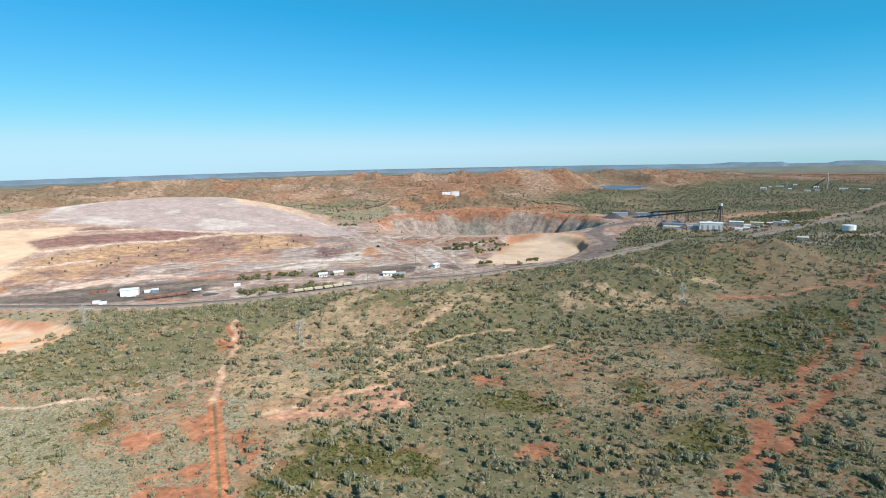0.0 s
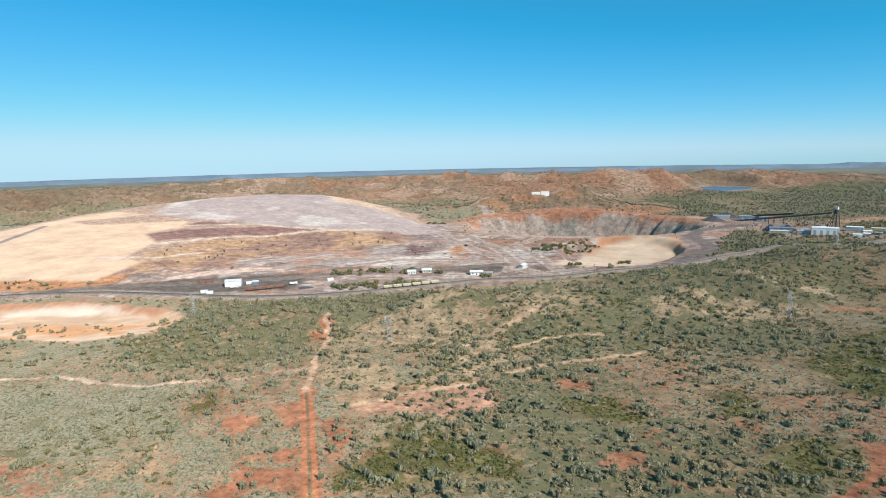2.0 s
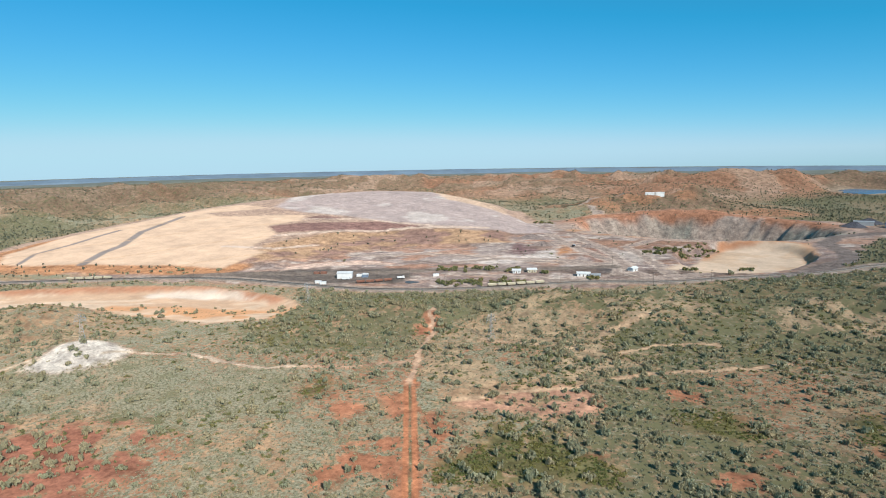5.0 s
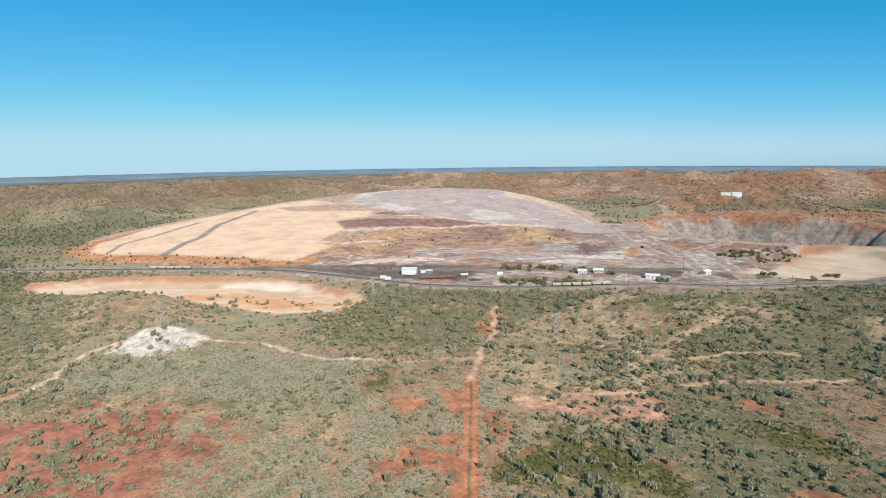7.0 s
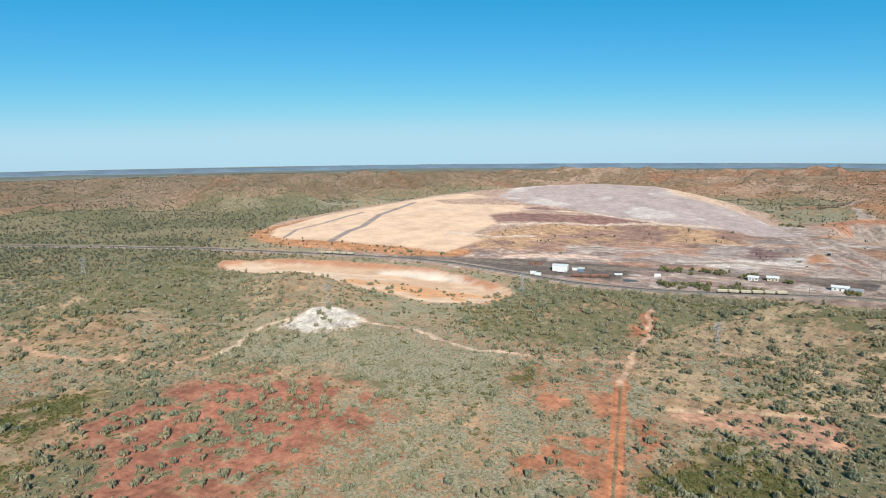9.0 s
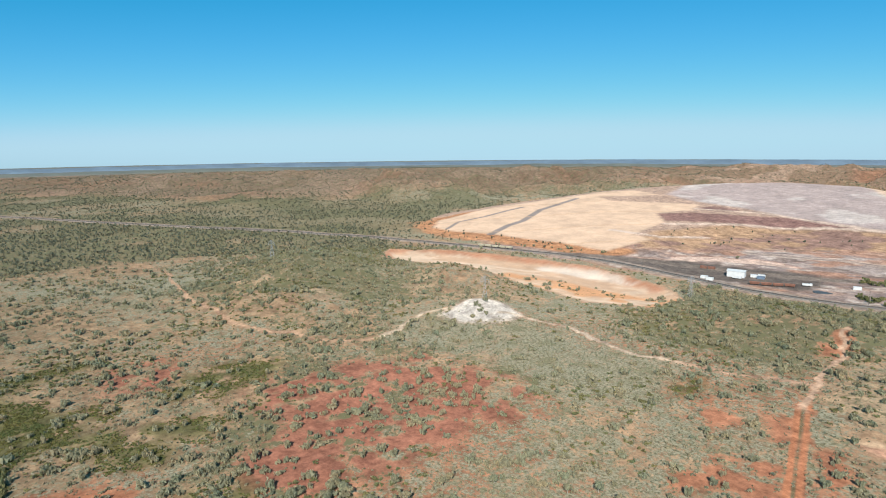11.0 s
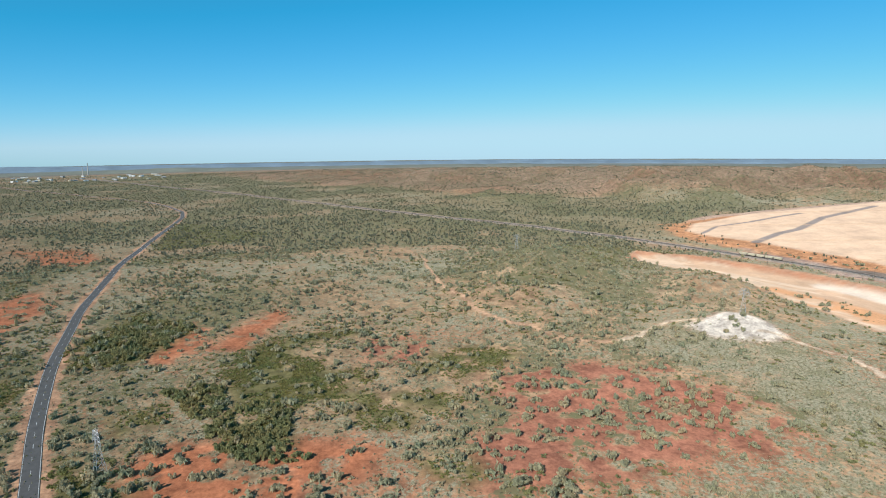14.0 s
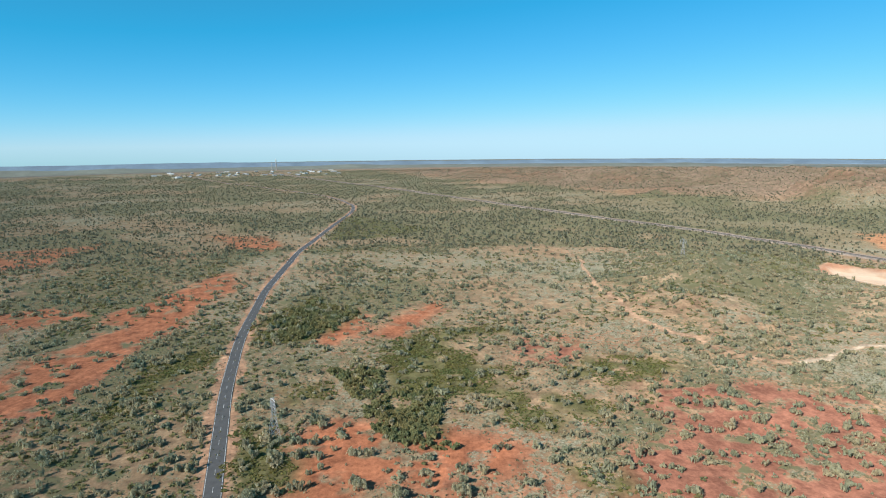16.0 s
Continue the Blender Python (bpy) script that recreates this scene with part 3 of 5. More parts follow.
def soils(x, y):
    """Colour of the bare ground (some shade and far haze mixed in), share of it under dry grass, and how well bushes
    grow there.
    """
    r, az = np.hypot(x, y), np.degrees(np.arctan2(-x, y))
    wob = 14 * np.clip(r / 600, 0.5, 1.6)
    wx, wy = x + wob * (fbm(x, y, 22, 51) - 0.5) * 1.6, y + wob * (fbm(x, y, 22, 61) - 0.5) * 1.6
    sx, sy = x + 8 * (fbm(x, y, 12, 53) - 0.5), y + 8 * (fbm(x, y, 12, 63) - 0.5)
    patch, fine = fbm(x, y, 70, 71, 5), fbm(x, y, 9, 81, 4)
    colour = np.ones((*np.shape(x), 3)) * SPIN
    cover = 0.62 + 0.8 * (patch - 0.5) + 0.7 * (fine - 0.5)
    grow = 0.4 + 1.3 * smooth(fbm(x, y, 110, 91, 4), 0.35, 0.68)
    # bearings off to either side: thicker scrub, and plants seen from their shaded side
    shady_sides = np.maximum(smooth(az, 58, 92), 1 - smooth(az, -14, 10))
    grow = grow * (1 + 0.45 * shady_sides)
    cover = cover - 0.12 * shady_sides

    def lay(mask, tint, cov=None, gr=None):
        nonlocal colour, cover, grow
        m = mask[..., None]
        colour = colour * (1 - m) + np.asarray(tint) * m
        if cov is not None:
            cover = cover * (1 - mask) + cov * mask
        if gr is not None:
            grow = grow * (1 - mask) + gr * mask

    # soil darkened for that side shade as well as the denser scrub
    lay(shady_sides * 0.45, (0.225, 0.18, 0.115))
    east = (1 - smooth(az, -16, -4)) * smooth(r, 330, 430)
    lay(east * 0.55, (0.20, 0.16, 0.10), 0.42)
    grow = grow * (1 + 0.8 * east)
    for area in DENSE_AREAS:
        dense = inside(wx, wy, area, 30)
        grow = grow * (1 + 1.15 * dense)
        cover = cover - 0.1 * dense
    # red earth shows where the grass is thin
    lay(0.7 * smooth(patch + 0.35 * (fine - 0.5), 0.54, 0.66) * (1 - smooth(r, 330, 560)), RUSSET, 0.42)
    lay(0.4 * smooth(fbm(x, y, 300, 75, 5), 0.52, 0.62) * smooth(r, 450, 600), (0.36, 0.21, 0.13), 0.45)
    for area in RED_AREAS:
        lay(inside(wx, wy, area, 11) * smooth(fine + 0.5 * (fbm(x, y, 34, 79, 3) - 0.5), 0.33, 0.5), RED, 0.08, 1.8)
    for area in RED_AREAS[3:]:
        lay(smooth(fence_in(wx, wy, area), -15, 4) * smooth(fine, 0.3, 0.46), (0.40, 0.165, 0.092), 0.06, 0.4)
    for area in RUSSET_AREAS:
        lay(inside(wx, wy, area, 6) * smooth(fine, 0.38, 0.54), RUSSET, 0.16, 1.0)
    for area in STONY_AREAS:
        lay(inside(wx, wy, area, 16) * smooth(fbm(x, y, 30, 73, 4), 0.4, 0.58), (0.40, 0.305, 0.205), 0.34, 1.05)
    lay(inside(wx, wy, PALE_GRASS, 14), (0.36, 0.28, 0.195))
    pale = inside(wx, wy, PALE_GRASS, 14)
    cover = cover + 0.12 * pale
    grow = grow * (1 - 0.35 * pale)
    for area in GREEN_AREAS:
        lay(inside(wx, wy, area, 8) * smooth(fine, 0.28, 0.42), (0.145, 0.14, 0.068), 0.1, 1.2)
    grow = grow * (1 + 1.6 * inside(wx, wy, FOOT_TREES, 7))
    # stony range
    inner = np.interp(az, (-60, -30, -20, -5, 8, 20, 40, 60, 75, 88, 100), (2600, 2300, 1800, 1350, 1450, 1600, 1500, 1350, 1400, 1750, 2600))
    rocky = smooth(r, inner - 60, inner + 160) * (1 - smooth(az, 92, 104)) * (1 - smooth(r, 2900, 3200))
    # farthest ground takes on the grey-blue of haze as its colour
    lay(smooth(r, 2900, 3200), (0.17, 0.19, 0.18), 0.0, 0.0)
    grey_side = smooth(az, 26, 42)
    slope_red = fbm(x, y, 190, 101, 5)
    apron = smooth(r, 640, 900) * (1 - smooth(r, inner - 100, inner + 60)) * smooth(az, 50, 62) * (1 - 0.6 * smooth(az, 70, 84))
    grow = grow * (1 + 1.6 * apron)
    lay(apron * 0.75, (0.165, 0.158, 0.095), 0.35)
    lay(rocky, STONE, 0.1, 1.15)
    lay(rocky * smooth(slope_red, 0.46, 0.6) * 0.75, (0.36, 0.195, 0.128), 0.06, 0.85)
    knolls = billow(x, y, 260, 21, 4)
    lay(rocky * smooth(fbm(x, y, 90, 111, 5) + 0.25 * (knolls - 0.5), 0.56, 0.68) * 0.65, (0.43, 0.32, 0.245), 0.04, 0.6)
    lay(rocky * grey_side * 0.6, (0.195, 0.148, 0.112), 0.12, 1.5)
    lay(rocky * (1 - smooth(knolls, 0.08, 0.3)) * 0.8, (0.20, 0.155, 0.10), 0.25, 1.6)
    spur = np.clip(bump(x, y, -10, 1260, 190, 110, 0) + bump(x, y, 150, 1230, 140, 70, -10), 0, 1)
    lay(smooth(spur, 0.2, 0.5), STONE, 0.2, 1.3)
    lay(smooth(spur, 0.3, 0.6) * smooth(fbm(x, y, 90, 103, 5), 0.46, 0.58) * 0.8, (0.40, 0.215, 0.13), 0.2, 0.9)
    # mine
    lay(smooth(dump_height(az, r), 0.4, 1.5), (0.42, 0.31, 0.25), 0.0, 0.0)
    lay(inside(wx, wy, MINE_EDGE, 10), (0.32, 0.235, 0.20), 0.0, 0.0)
    lay(inside(wx, wy, PALE_FLOOR, 9), PALE, 0.0, 0.0)
    floor = inside(wx, wy, PALE_FLOOR, 9)
    open_mine = np.maximum(floor, inside(wx, wy, MINE_EDGE, 10))
    along_u, across = x * 0.9 + y * 0.35, (y * 0.9 - x * 0.35) * 1.8
    for size, seed, low, tint in ((60, 121, 0.52, (0.34, 0.285, 0.27)), (45, 125, 0.6, (0.55, 0.49, 0.45)), (70, 131, 0.57, (0.36, 0.235, 0.18)), (26, 135, 0.55, (0.24, 0.195, 0.19)), (22, 139, 0.64, (0.60, 0.55, 0.51)), (50, 143, 0.58, (0.40, 0.22, 0.145)), (36, 147, 0.58, (0.19, 0.14, 0.125))):
        lay(open_mine * smooth(fbm(along_u, across, size, seed, 5), low, low + 0.07) * 0.7, tint, 0.0, 0.0)
    for tint, area in FLOOR_PATCHES[:8]:
        lay(inside(wx, wy, area, 7) * (0.55 + 0.45 * smooth(fine, 0.35, 0.5)), tint, 0.0, 0.05)
    for line in MINE_ROADS:
        lay(along(sx, sy, line, 5.0, 1.5), (0.34, 0.28, 0.25), 0.0, 0.0)
        lay((1 - smooth(np.abs(off_line(sx, sy, line) - 7.0), 1.0, 2.2)) * 0.6, (0.58, 0.5, 0.44), 0.0, 0.0)
    lay(inside(wx, wy, DUMP_RIM, 8), (0.44, 0.235, 0.13), 0.1, 0.25)
    lay(inside(sx, sy, TAN_FACE, 8), (0.43, 0.29, 0.19), 0.0, 0.05)
    lay(inside(sx, sy, TAN_FACE, 8) * smooth(fbm(x, y, 40, 141, 5), 0.5, 0.62), (0.29, 0.19, 0.16), 0.0, 0.05)
    lay(inside(sx, sy, GREY_TOP, 8), GREY, 0.0, 0.0)
    lay(inside(sx, sy, GREY_TOP, 8) * smooth(fbm(x, y, 90, 151), 0.62, 0.68), (0.50, 0.45, 0.43), 0.0, 0.0)
    lay(inside(sx, sy, SAND_RIM, 6), (0.56, 0.42, 0.32), 0.0, 0.0)
    lay(inside(sx, sy, SAND_SLOPE, 5), SAND, 0.0, 0.0)
    for n, line in enumerate(DRAINS):
        lay(along(x, y, line, (5.0, 3.2)[n], 1.2), (0.235, 0.205, 0.195), 0.0, 0.0)
    gullies = smooth(np.abs(fbm(az * 9, r / 9, 10, 157, 3) - 0.5), 0.012, 0.0) * smooth(fbm(x, y, 120, 159, 3), 0.5, 0.6)
    lay(inside(sx, sy, GREY_TOP, 8) * gullies * 0.75, (0.17, 0.15, 0.15), 0.0, 0.0)
    terrace = np.abs(np.mod(r + 25 * np.sin(az / 7), 95) - 47) < 2.5
    lay(inside(sx, sy, SAND_SLOPE, 5) * terrace * 0.45, (0.50, 0.34, 0.22), 0.0, 0.0)
    lay(along(sx, sy, HOUSE_ROAD, 7, 2), (0.40, 0.345, 0.305), 0.0, 0.0)
    lay(along(sx, sy, PLAIN_ROAD, 6, 2), (0.40, 0.30, 0.235), 0.05, 0.0)
    for line in EAST_BARE:
        lay(along(wx, wy, line, 4.5, 2.5) * smooth(fine, 0.3, 0.45), (0.40, 0.215, 0.14), 0.15, 0.3)
    lay(inside(wx, wy, PLANT_YARD, 12) * 0.75, (0.36, 0.27, 0.22), 0.1, 0.25)
    lay(inside(wx, wy, BARE_PLANT, 10), (0.45, 0.28, 0.19), 0.1, 0.2)
    lay(inside(wx, wy, TANK_YARD, 8) * 0.7, (0.44, 0.38, 0.33), 0.1, 0.3)
    lay(inside(sx, sy, BROWN_FACE, 4), (0.26, 0.16, 0.145), 0.0, 0.0)
    lay(inside(sx, sy, FLOOR_PATCHES[8][1], 4), FLOOR_PATCHES[8][0], 0.0, 0.0)
    for line in BENCH_LINES:
        lay(along(sx, sy, line, 4.5, 1.5), (0.57, 0.46, 0.39), 0.0, 0.0)
    lay(inside(sx, sy, BANK, 2.5), (0.58, 0.45, 0.385), 0.0, 0.0)
    lay(inside(sx, sy, BANK, 3) * (1 - smooth(off_line(sx, sy, BANK[1:5]), 1, 4)), (0.36, 0.20, 0.15), 0.0, 0.2)
    lay(inside(wx, wy, DARK_YARD, 6), DARK, 0.0, 0.0)
    # pit walls in bands of ore and rust
    pit = smooth(1.16 - np.hypot((x - 80) / 195, (y - 1010) / 150), 0.0, 0.05)
    rho = np.hypot((x - 80) / 195, (y - 1010) / 150)
    radial = np.degrees(np.arctan2(x - 80, y - 1010))
    runs = fbm(radial * 3.2, rho * 45, 9, 161, 5)
    lay(pit, (0.42, 0.355, 0.315), 0.0, 0.0)
    lay(pit * smooth(runs, 0.46, 0.56) * 0.7, (0.33, 0.285, 0.26), 0.0, 0.0)
    lay(pit * smooth(fbm(x, y, 80, 171, 5), 0.42, 0.53) * smooth(x, -10, 90) * smooth(rho, 1.08, 0.98) * 0.85, (0.235, 0.255, 0.235), 0.0, 0.0)
    lay(pit * smooth(runs, 0.58, 0.68) * 0.6, (0.53, 0.47, 0.41), 0.0, 0.0)
    lay(pit * smooth(fbm(x, y, 60, 177, 4), 0.47, 0.56) * smooth(-x, -50, 40) * 0.85, (0.50, 0.305, 0.185), 0.0, 0.0)
    lay(pit * smooth(rho + 0.28 * (fbm(x, y, 50, 175, 4) - 0.5), 0.92, 1.0) * (0.2 + 0.7 * smooth(y, 980, 1080)), (0.40, 0.195, 0.118), 0.0, 0.3)
    lay(inside(sx, sy, BOWL, 5), (0.56, 0.44, 0.34), 0.0, 0.0)
    lay(inside(sx, sy, BOWL, 5) * (1 - smooth(off_line(sx, sy, BOWL[4:9]), 5, 16)), (0.46, 0.24, 0.14), 0.0, 0.05)
    lay(inside(sx, sy, BOWL, 5) * smooth(fbm(x, y, 30, 185, 4), 0.52, 0.62) * 0.6, (0.50, 0.36, 0.25), 0.0, 0.0)
    lay(inside(sx, sy, BORROW, 4), (0.56, 0.43, 0.325), 0.05, 0.0)
    lay(inside(sx, sy, BORROW, 4) * smooth(fbm(x * 0.9 + y * 0.4, (y * 0.9 - x * 0.4) * 3, 40, 189, 5), 0.5, 0.6) * 0.7, (0.48, 0.32, 0.215), 0.0, 0.0)
    cut_wall = off_line(sx, sy, BORROW[0:6])
    lay(inside(sx, sy, BORROW, 4) * (1 - smooth(cut_wall + 16 * (fbm(x, y, 30, 183) - 0.5), 3, 12)) * 0.9, (0.42, 0.20, 0.12), 0.0, 0.0)
    lay(inside(wx, wy, [(-400, 448), (-440, 432), (-420, 415), (-360, 425), (-320, 437)], 5), (0.62, 0.53, 0.45), 0.0, 0.0)
    bench = inside(sx, sy, [(-255, 410), (-300, 405), (-420, 372), (-440, 340), (-301, 335), (-240, 355)], 5)
    lay(inside(sx, sy, BORROW, 4) * bench * smooth(fbm(x, y, 35, 181, 4), 0.36, 0.46), ORANGE, 0.15, 0.7)
    lay(inside(wx, wy, WHITE_PAD, 5), WHITE, 0.1, 0.35)
    lay(inside(wx, wy, WHITE_PAD, 5) * smooth(fbm(x, y, 14, 187, 4), 0.5, 0.62), (0.42, 0.38, 0.32), 0.3, 0.5)
    lay(1 - smooth(np.hypot((x - 528) / 75, (y - 1760) / 110), 0.9, 1.3), (0.3, 0.24, 0.18), 0.2, 0.0)
    # tracks
    lay(inside(wx, wy, PINK_BARE, 5) * smooth(fine, 0.3, 0.45), (0.44, 0.265, 0.19), 0.12, 0.45)
    for line in DIRT_TRACKS:
        lay(along(sx, sy, line, 1.9, 0.9), (0.50, 0.365, 0.25), 0.15, 0.0)
    for n, line in enumerate(RED_TRACKS):
        lay(along(wx, wy, line, (2.6, 2.2)[n], 1.3) * smooth(fine, 0.26, 0.44), (0.37, 0.17, 0.105), 0.15, 0.1)
    lay(along(sx, sy, PATH, 1.5, 0.7) * (1 - 0.6 * smooth(-x, 600, 640)), (0.46, 0.31, 0.215), 0.0, 0.0)
    lay(along(sx, sy, PATH[:5], 1.7, 0.8), (0.52, 0.44, 0.345), 0.0, 0.0)
    lay(along(sx, sy, PAD_TRACK, 1.7, 0.8) * (1 - 0.6 * smooth(x, -200, -175)), (0.53, 0.45, 0.36), 0.0, 0.0)
    lay(inside(sx, sy, ROAD_KNOB, 1.5), (0.40, 0.195, 0.118), 0.0, 0.1)
    lay(along(wx, wy, RED_ROAD, 4.0, 2.0) * (y < 285) * smooth(fine, 0.36, 0.52), (0.40, 0.185, 0.11), 0.2, 0.2)
    lay(along(x, y, RED_ROAD, 2.8, 0.7) * (y < 285), (0.36, 0.18, 0.112), 0.3, 0.0)
    d = off_line(x, y, RED_ROAD)
    lay((1 - smooth(np.abs(d - 1.9), 0.9, 1.3)) * (y < 285), (0.45, 0.20, 0.112), 0.0, 0.0)
    lay((1 - smooth(d, 0.45, 0.8)) * (y < 280) * (0.5 + 0.5 * smooth(fine, 0.35, 0.5)), (0.19, 0.155, 0.09), 0.4, 0.0)
    lay(along(sx, sy, RED_ROAD, 1.5, 0.6) * smooth(y, 272, 284), (0.52, 0.37, 0.27), 0.0, 0.0)
    lay(along(sx, sy, ASPHALT_LINE, 6.3, 1.6), (0.43, 0.27, 0.18), 0.22, 0.0)
    lay(along(sx, sy, RAIL_LINE, 11.0, 2.5), (0.31, 0.26, 0.225), 0.0, 0.0)
    lay(along(sx, sy, HAUL_ROAD, 10.0, 2.0), (0.20, 0.17, 0.16), 0.0, 0.0)
    lay(along(sx, sy, YARD_LINE, 8.0, 2.0), (0.20, 0.17, 0.15), 0.0, 0.0)
    return colour, np.clip(cover, 0, 1), np.clip(grow, 0, 3)


def ring_radii():
    rs = [0.0, 4.0, 20, 45, 75, 105, 130]
    r = 150.0
    while r < 4850:
        rs.append(r)
        r += min(2.1 * (r * r + EYE_Z**2) / (EYE_Z * 1057), 4.2 if r < 1180 else 0.0068 * r)
    return np.array(rs + [4880.0])


radii = ring_radii()
bearings = np.radians(np.concatenate([np.arange(-40, 133, 0.162), np.arange(136, 318, 3.0)]))
rr, aa = np.meshgrid(radii, bearings, indexing="ij")
gx, gy = -rr * np.sin(aa), rr * np.cos(aa)
gz = land(gx, gy)
nr, na = rr.shape
ia, ib = np.meshgrid(np.arange(nr - 1), np.arange(na), indexing="ij")
right = (ib + 1) % na
quads = np.stack([ia * na + ib, ia * na + right, (ia + 1) * na + right, (ia + 1) * na + ib], -1).reshape(-1)[::-1]
ground_mesh = mesh_from("ground", np.stack([gx, gy, gz], -1).reshape(-1, 3), quads, 4)
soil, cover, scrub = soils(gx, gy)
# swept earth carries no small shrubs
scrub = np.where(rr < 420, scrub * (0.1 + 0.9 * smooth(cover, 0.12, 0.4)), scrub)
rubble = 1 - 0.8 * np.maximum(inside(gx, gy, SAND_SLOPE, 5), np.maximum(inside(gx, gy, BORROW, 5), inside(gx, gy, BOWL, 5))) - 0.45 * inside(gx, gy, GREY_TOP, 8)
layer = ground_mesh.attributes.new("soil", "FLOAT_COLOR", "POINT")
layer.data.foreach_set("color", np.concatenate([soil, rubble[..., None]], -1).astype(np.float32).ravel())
layer = ground_mesh.attributes.new("cover", "FLOAT", "POINT")
layer.data.foreach_set("value", cover.astype(np.float32).ravel())
layer = ground_mesh.attributes.new("scrub", "FLOAT", "POINT")
layer.data.foreach_set("value", (np.clip(scrub, 0, 2) - 4.0 * (scrub < 0.22)).astype(np.float32).ravel())
ground_mesh.polygons.foreach_set("use_smooth", np.ones(len(ground_mesh.polygons), bool))
ground_mesh.materials.append(GROUND)
ground = tagged(new("ground", ground_mesh), "red and brown stony bushland with dry spinifex grass", "ground", kind="structure")


def height(x, y):
    return float(land(np.array([float(x)]), np.array([float(y)]))[0])


# ---- helpers for things ----
def part(name, bm, material, parent, label=""):
    mesh = bpy.data.meshes.new(name)
    bm.to_mesh(mesh)
    bm.free()
    mesh.materials.append(material)
    ob = new(name, mesh)
    ob.parent = parent
    return tagged(ob, label)


def box(bm, x0, x1, y0, y1, z0, z1):
    m = Matrix.Translation(((x0 + x1) / 2, (y0 + y1) / 2, (z0 + z1) / 2)) @ Matrix.Diagonal((x1 - x0, y1 - y0, z1 - z0, 1))
    bmesh.ops.create_cube(bm, size=1, matrix=m)


def bar(bm, a, b, r0, r1=None, sides=5):
    a, b = Vector(a), Vector(b)
    d = b - a
    m = Matrix.Translation((a + b) / 2) @ d.to_track_quat("Z", "Y").to_matrix().to_4x4()
    bmesh.ops.create_cone(bm, cap_ends=True, segments=sides, radius1=r0, radius2=r0 if r1 is None else r1, depth=d.length, matrix=m)


def resampled(line, step):
    p = np.array(line, float)
    at = np.concatenate([[0], np.cumsum(np.hypot(*np.diff(p, axis=0).T))])
    # rounded corners by a running mean
    s = np.arange(0, at[-1], step)
    xy = np.stack([np.interp(s, at, p[:, 0]), np.interp(s, at, p[:, 1])], -1)
    k = max(3, int(40 / step)) | 1
    pad = np.concatenate([2 * xy[:1] - xy[k // 2 : 0 : -1], xy, 2 * xy[-1:] - xy[-2 : -k // 2 - 1 : -1]])
    kernel = np.ones(k) / k
    return np.stack([np.convolve(pad[:, 0], kernel, "valid"), np.convolve(pad[:, 1], kernel, "valid")], -1)


def strip(name, line, offsets, lift, material, parent=None, step=4.0, dash=None):
    """A ribbon that follows the ground along a line, between two offsets to its left, as a slab with edges."""
    p = resampled(line, step)
    d = np.gradient(p, axis=0)
    d /= np.linalg.norm(d, axis=1)[:, None]
    n = np.stack([-d[:, 1], d[:, 0]], -1)
    base = land(p[:, 0], p[:, 1])
    for side in (-4, 4):
        q = p + n * side
        base = np.maximum(base, land(q[:, 0], q[:, 1]))
    verts, faces = [], []
    for k in range(len(p)):
        for off, z in ((offsets[0], -0.5), (offsets[0], lift), (offsets[1], lift), (offsets[1], -0.5)):
            q = p[k] + n[k] * off
            verts.append((q[0], q[1], base[k] + z))
    for k in range(len(p) - 1):
        if dash and (k % dash[1]) >= dash[0]:
            continue
        for c in range(3):
            faces.append((4 * k + c, 4 * k + c + 1, 4 * k + c + 5, 4 * k + c + 4))
    mesh = bpy.data.meshes.new(name)
    mesh.from_pydata(verts, [], [f[::-1] for f in faces])
    mesh.materials.append(material)
    ob = new(name, mesh)
    ob.parent = parent
    return ob


road = tagged(strip("road", ASPHALT_LINE, (-3.3, 3.3), 0.12, ASPHALT), "grey two-lane asphalt road with white edge lines", "road", kind="structure")
tagged(strip("edge_line", ASPHALT_LINE, (2.9, 3.03), 0.135, PAINT_WHITE, road), "white painted edge line")
tagged(strip("edge_line", ASPHALT_LINE, (-3.03, -2.9), 0.135, PAINT_WHITE, road), "white painted edge line")
tagged(strip("centre_line", ASPHALT_LINE, (-0.06, 0.06), 0.135, PAINT_WHITE, road, dash=(1, 3)), "broken white centre line")
rail_bed = tagged(strip("rail_bed", RAIL_LINE, (-3.2, 3.2), 0.5, GRAVEL), "grey ballast bed of a railway line", "railway", kind="structure")
for side in (-0.75, 0.75):
    strip("rail", RAIL_LINE, (side - 0.05, side + 0.05), 0.75, STEEL, rail_bed)

# ---- bushes and trees ----
rng = np.random.default_rng(7)


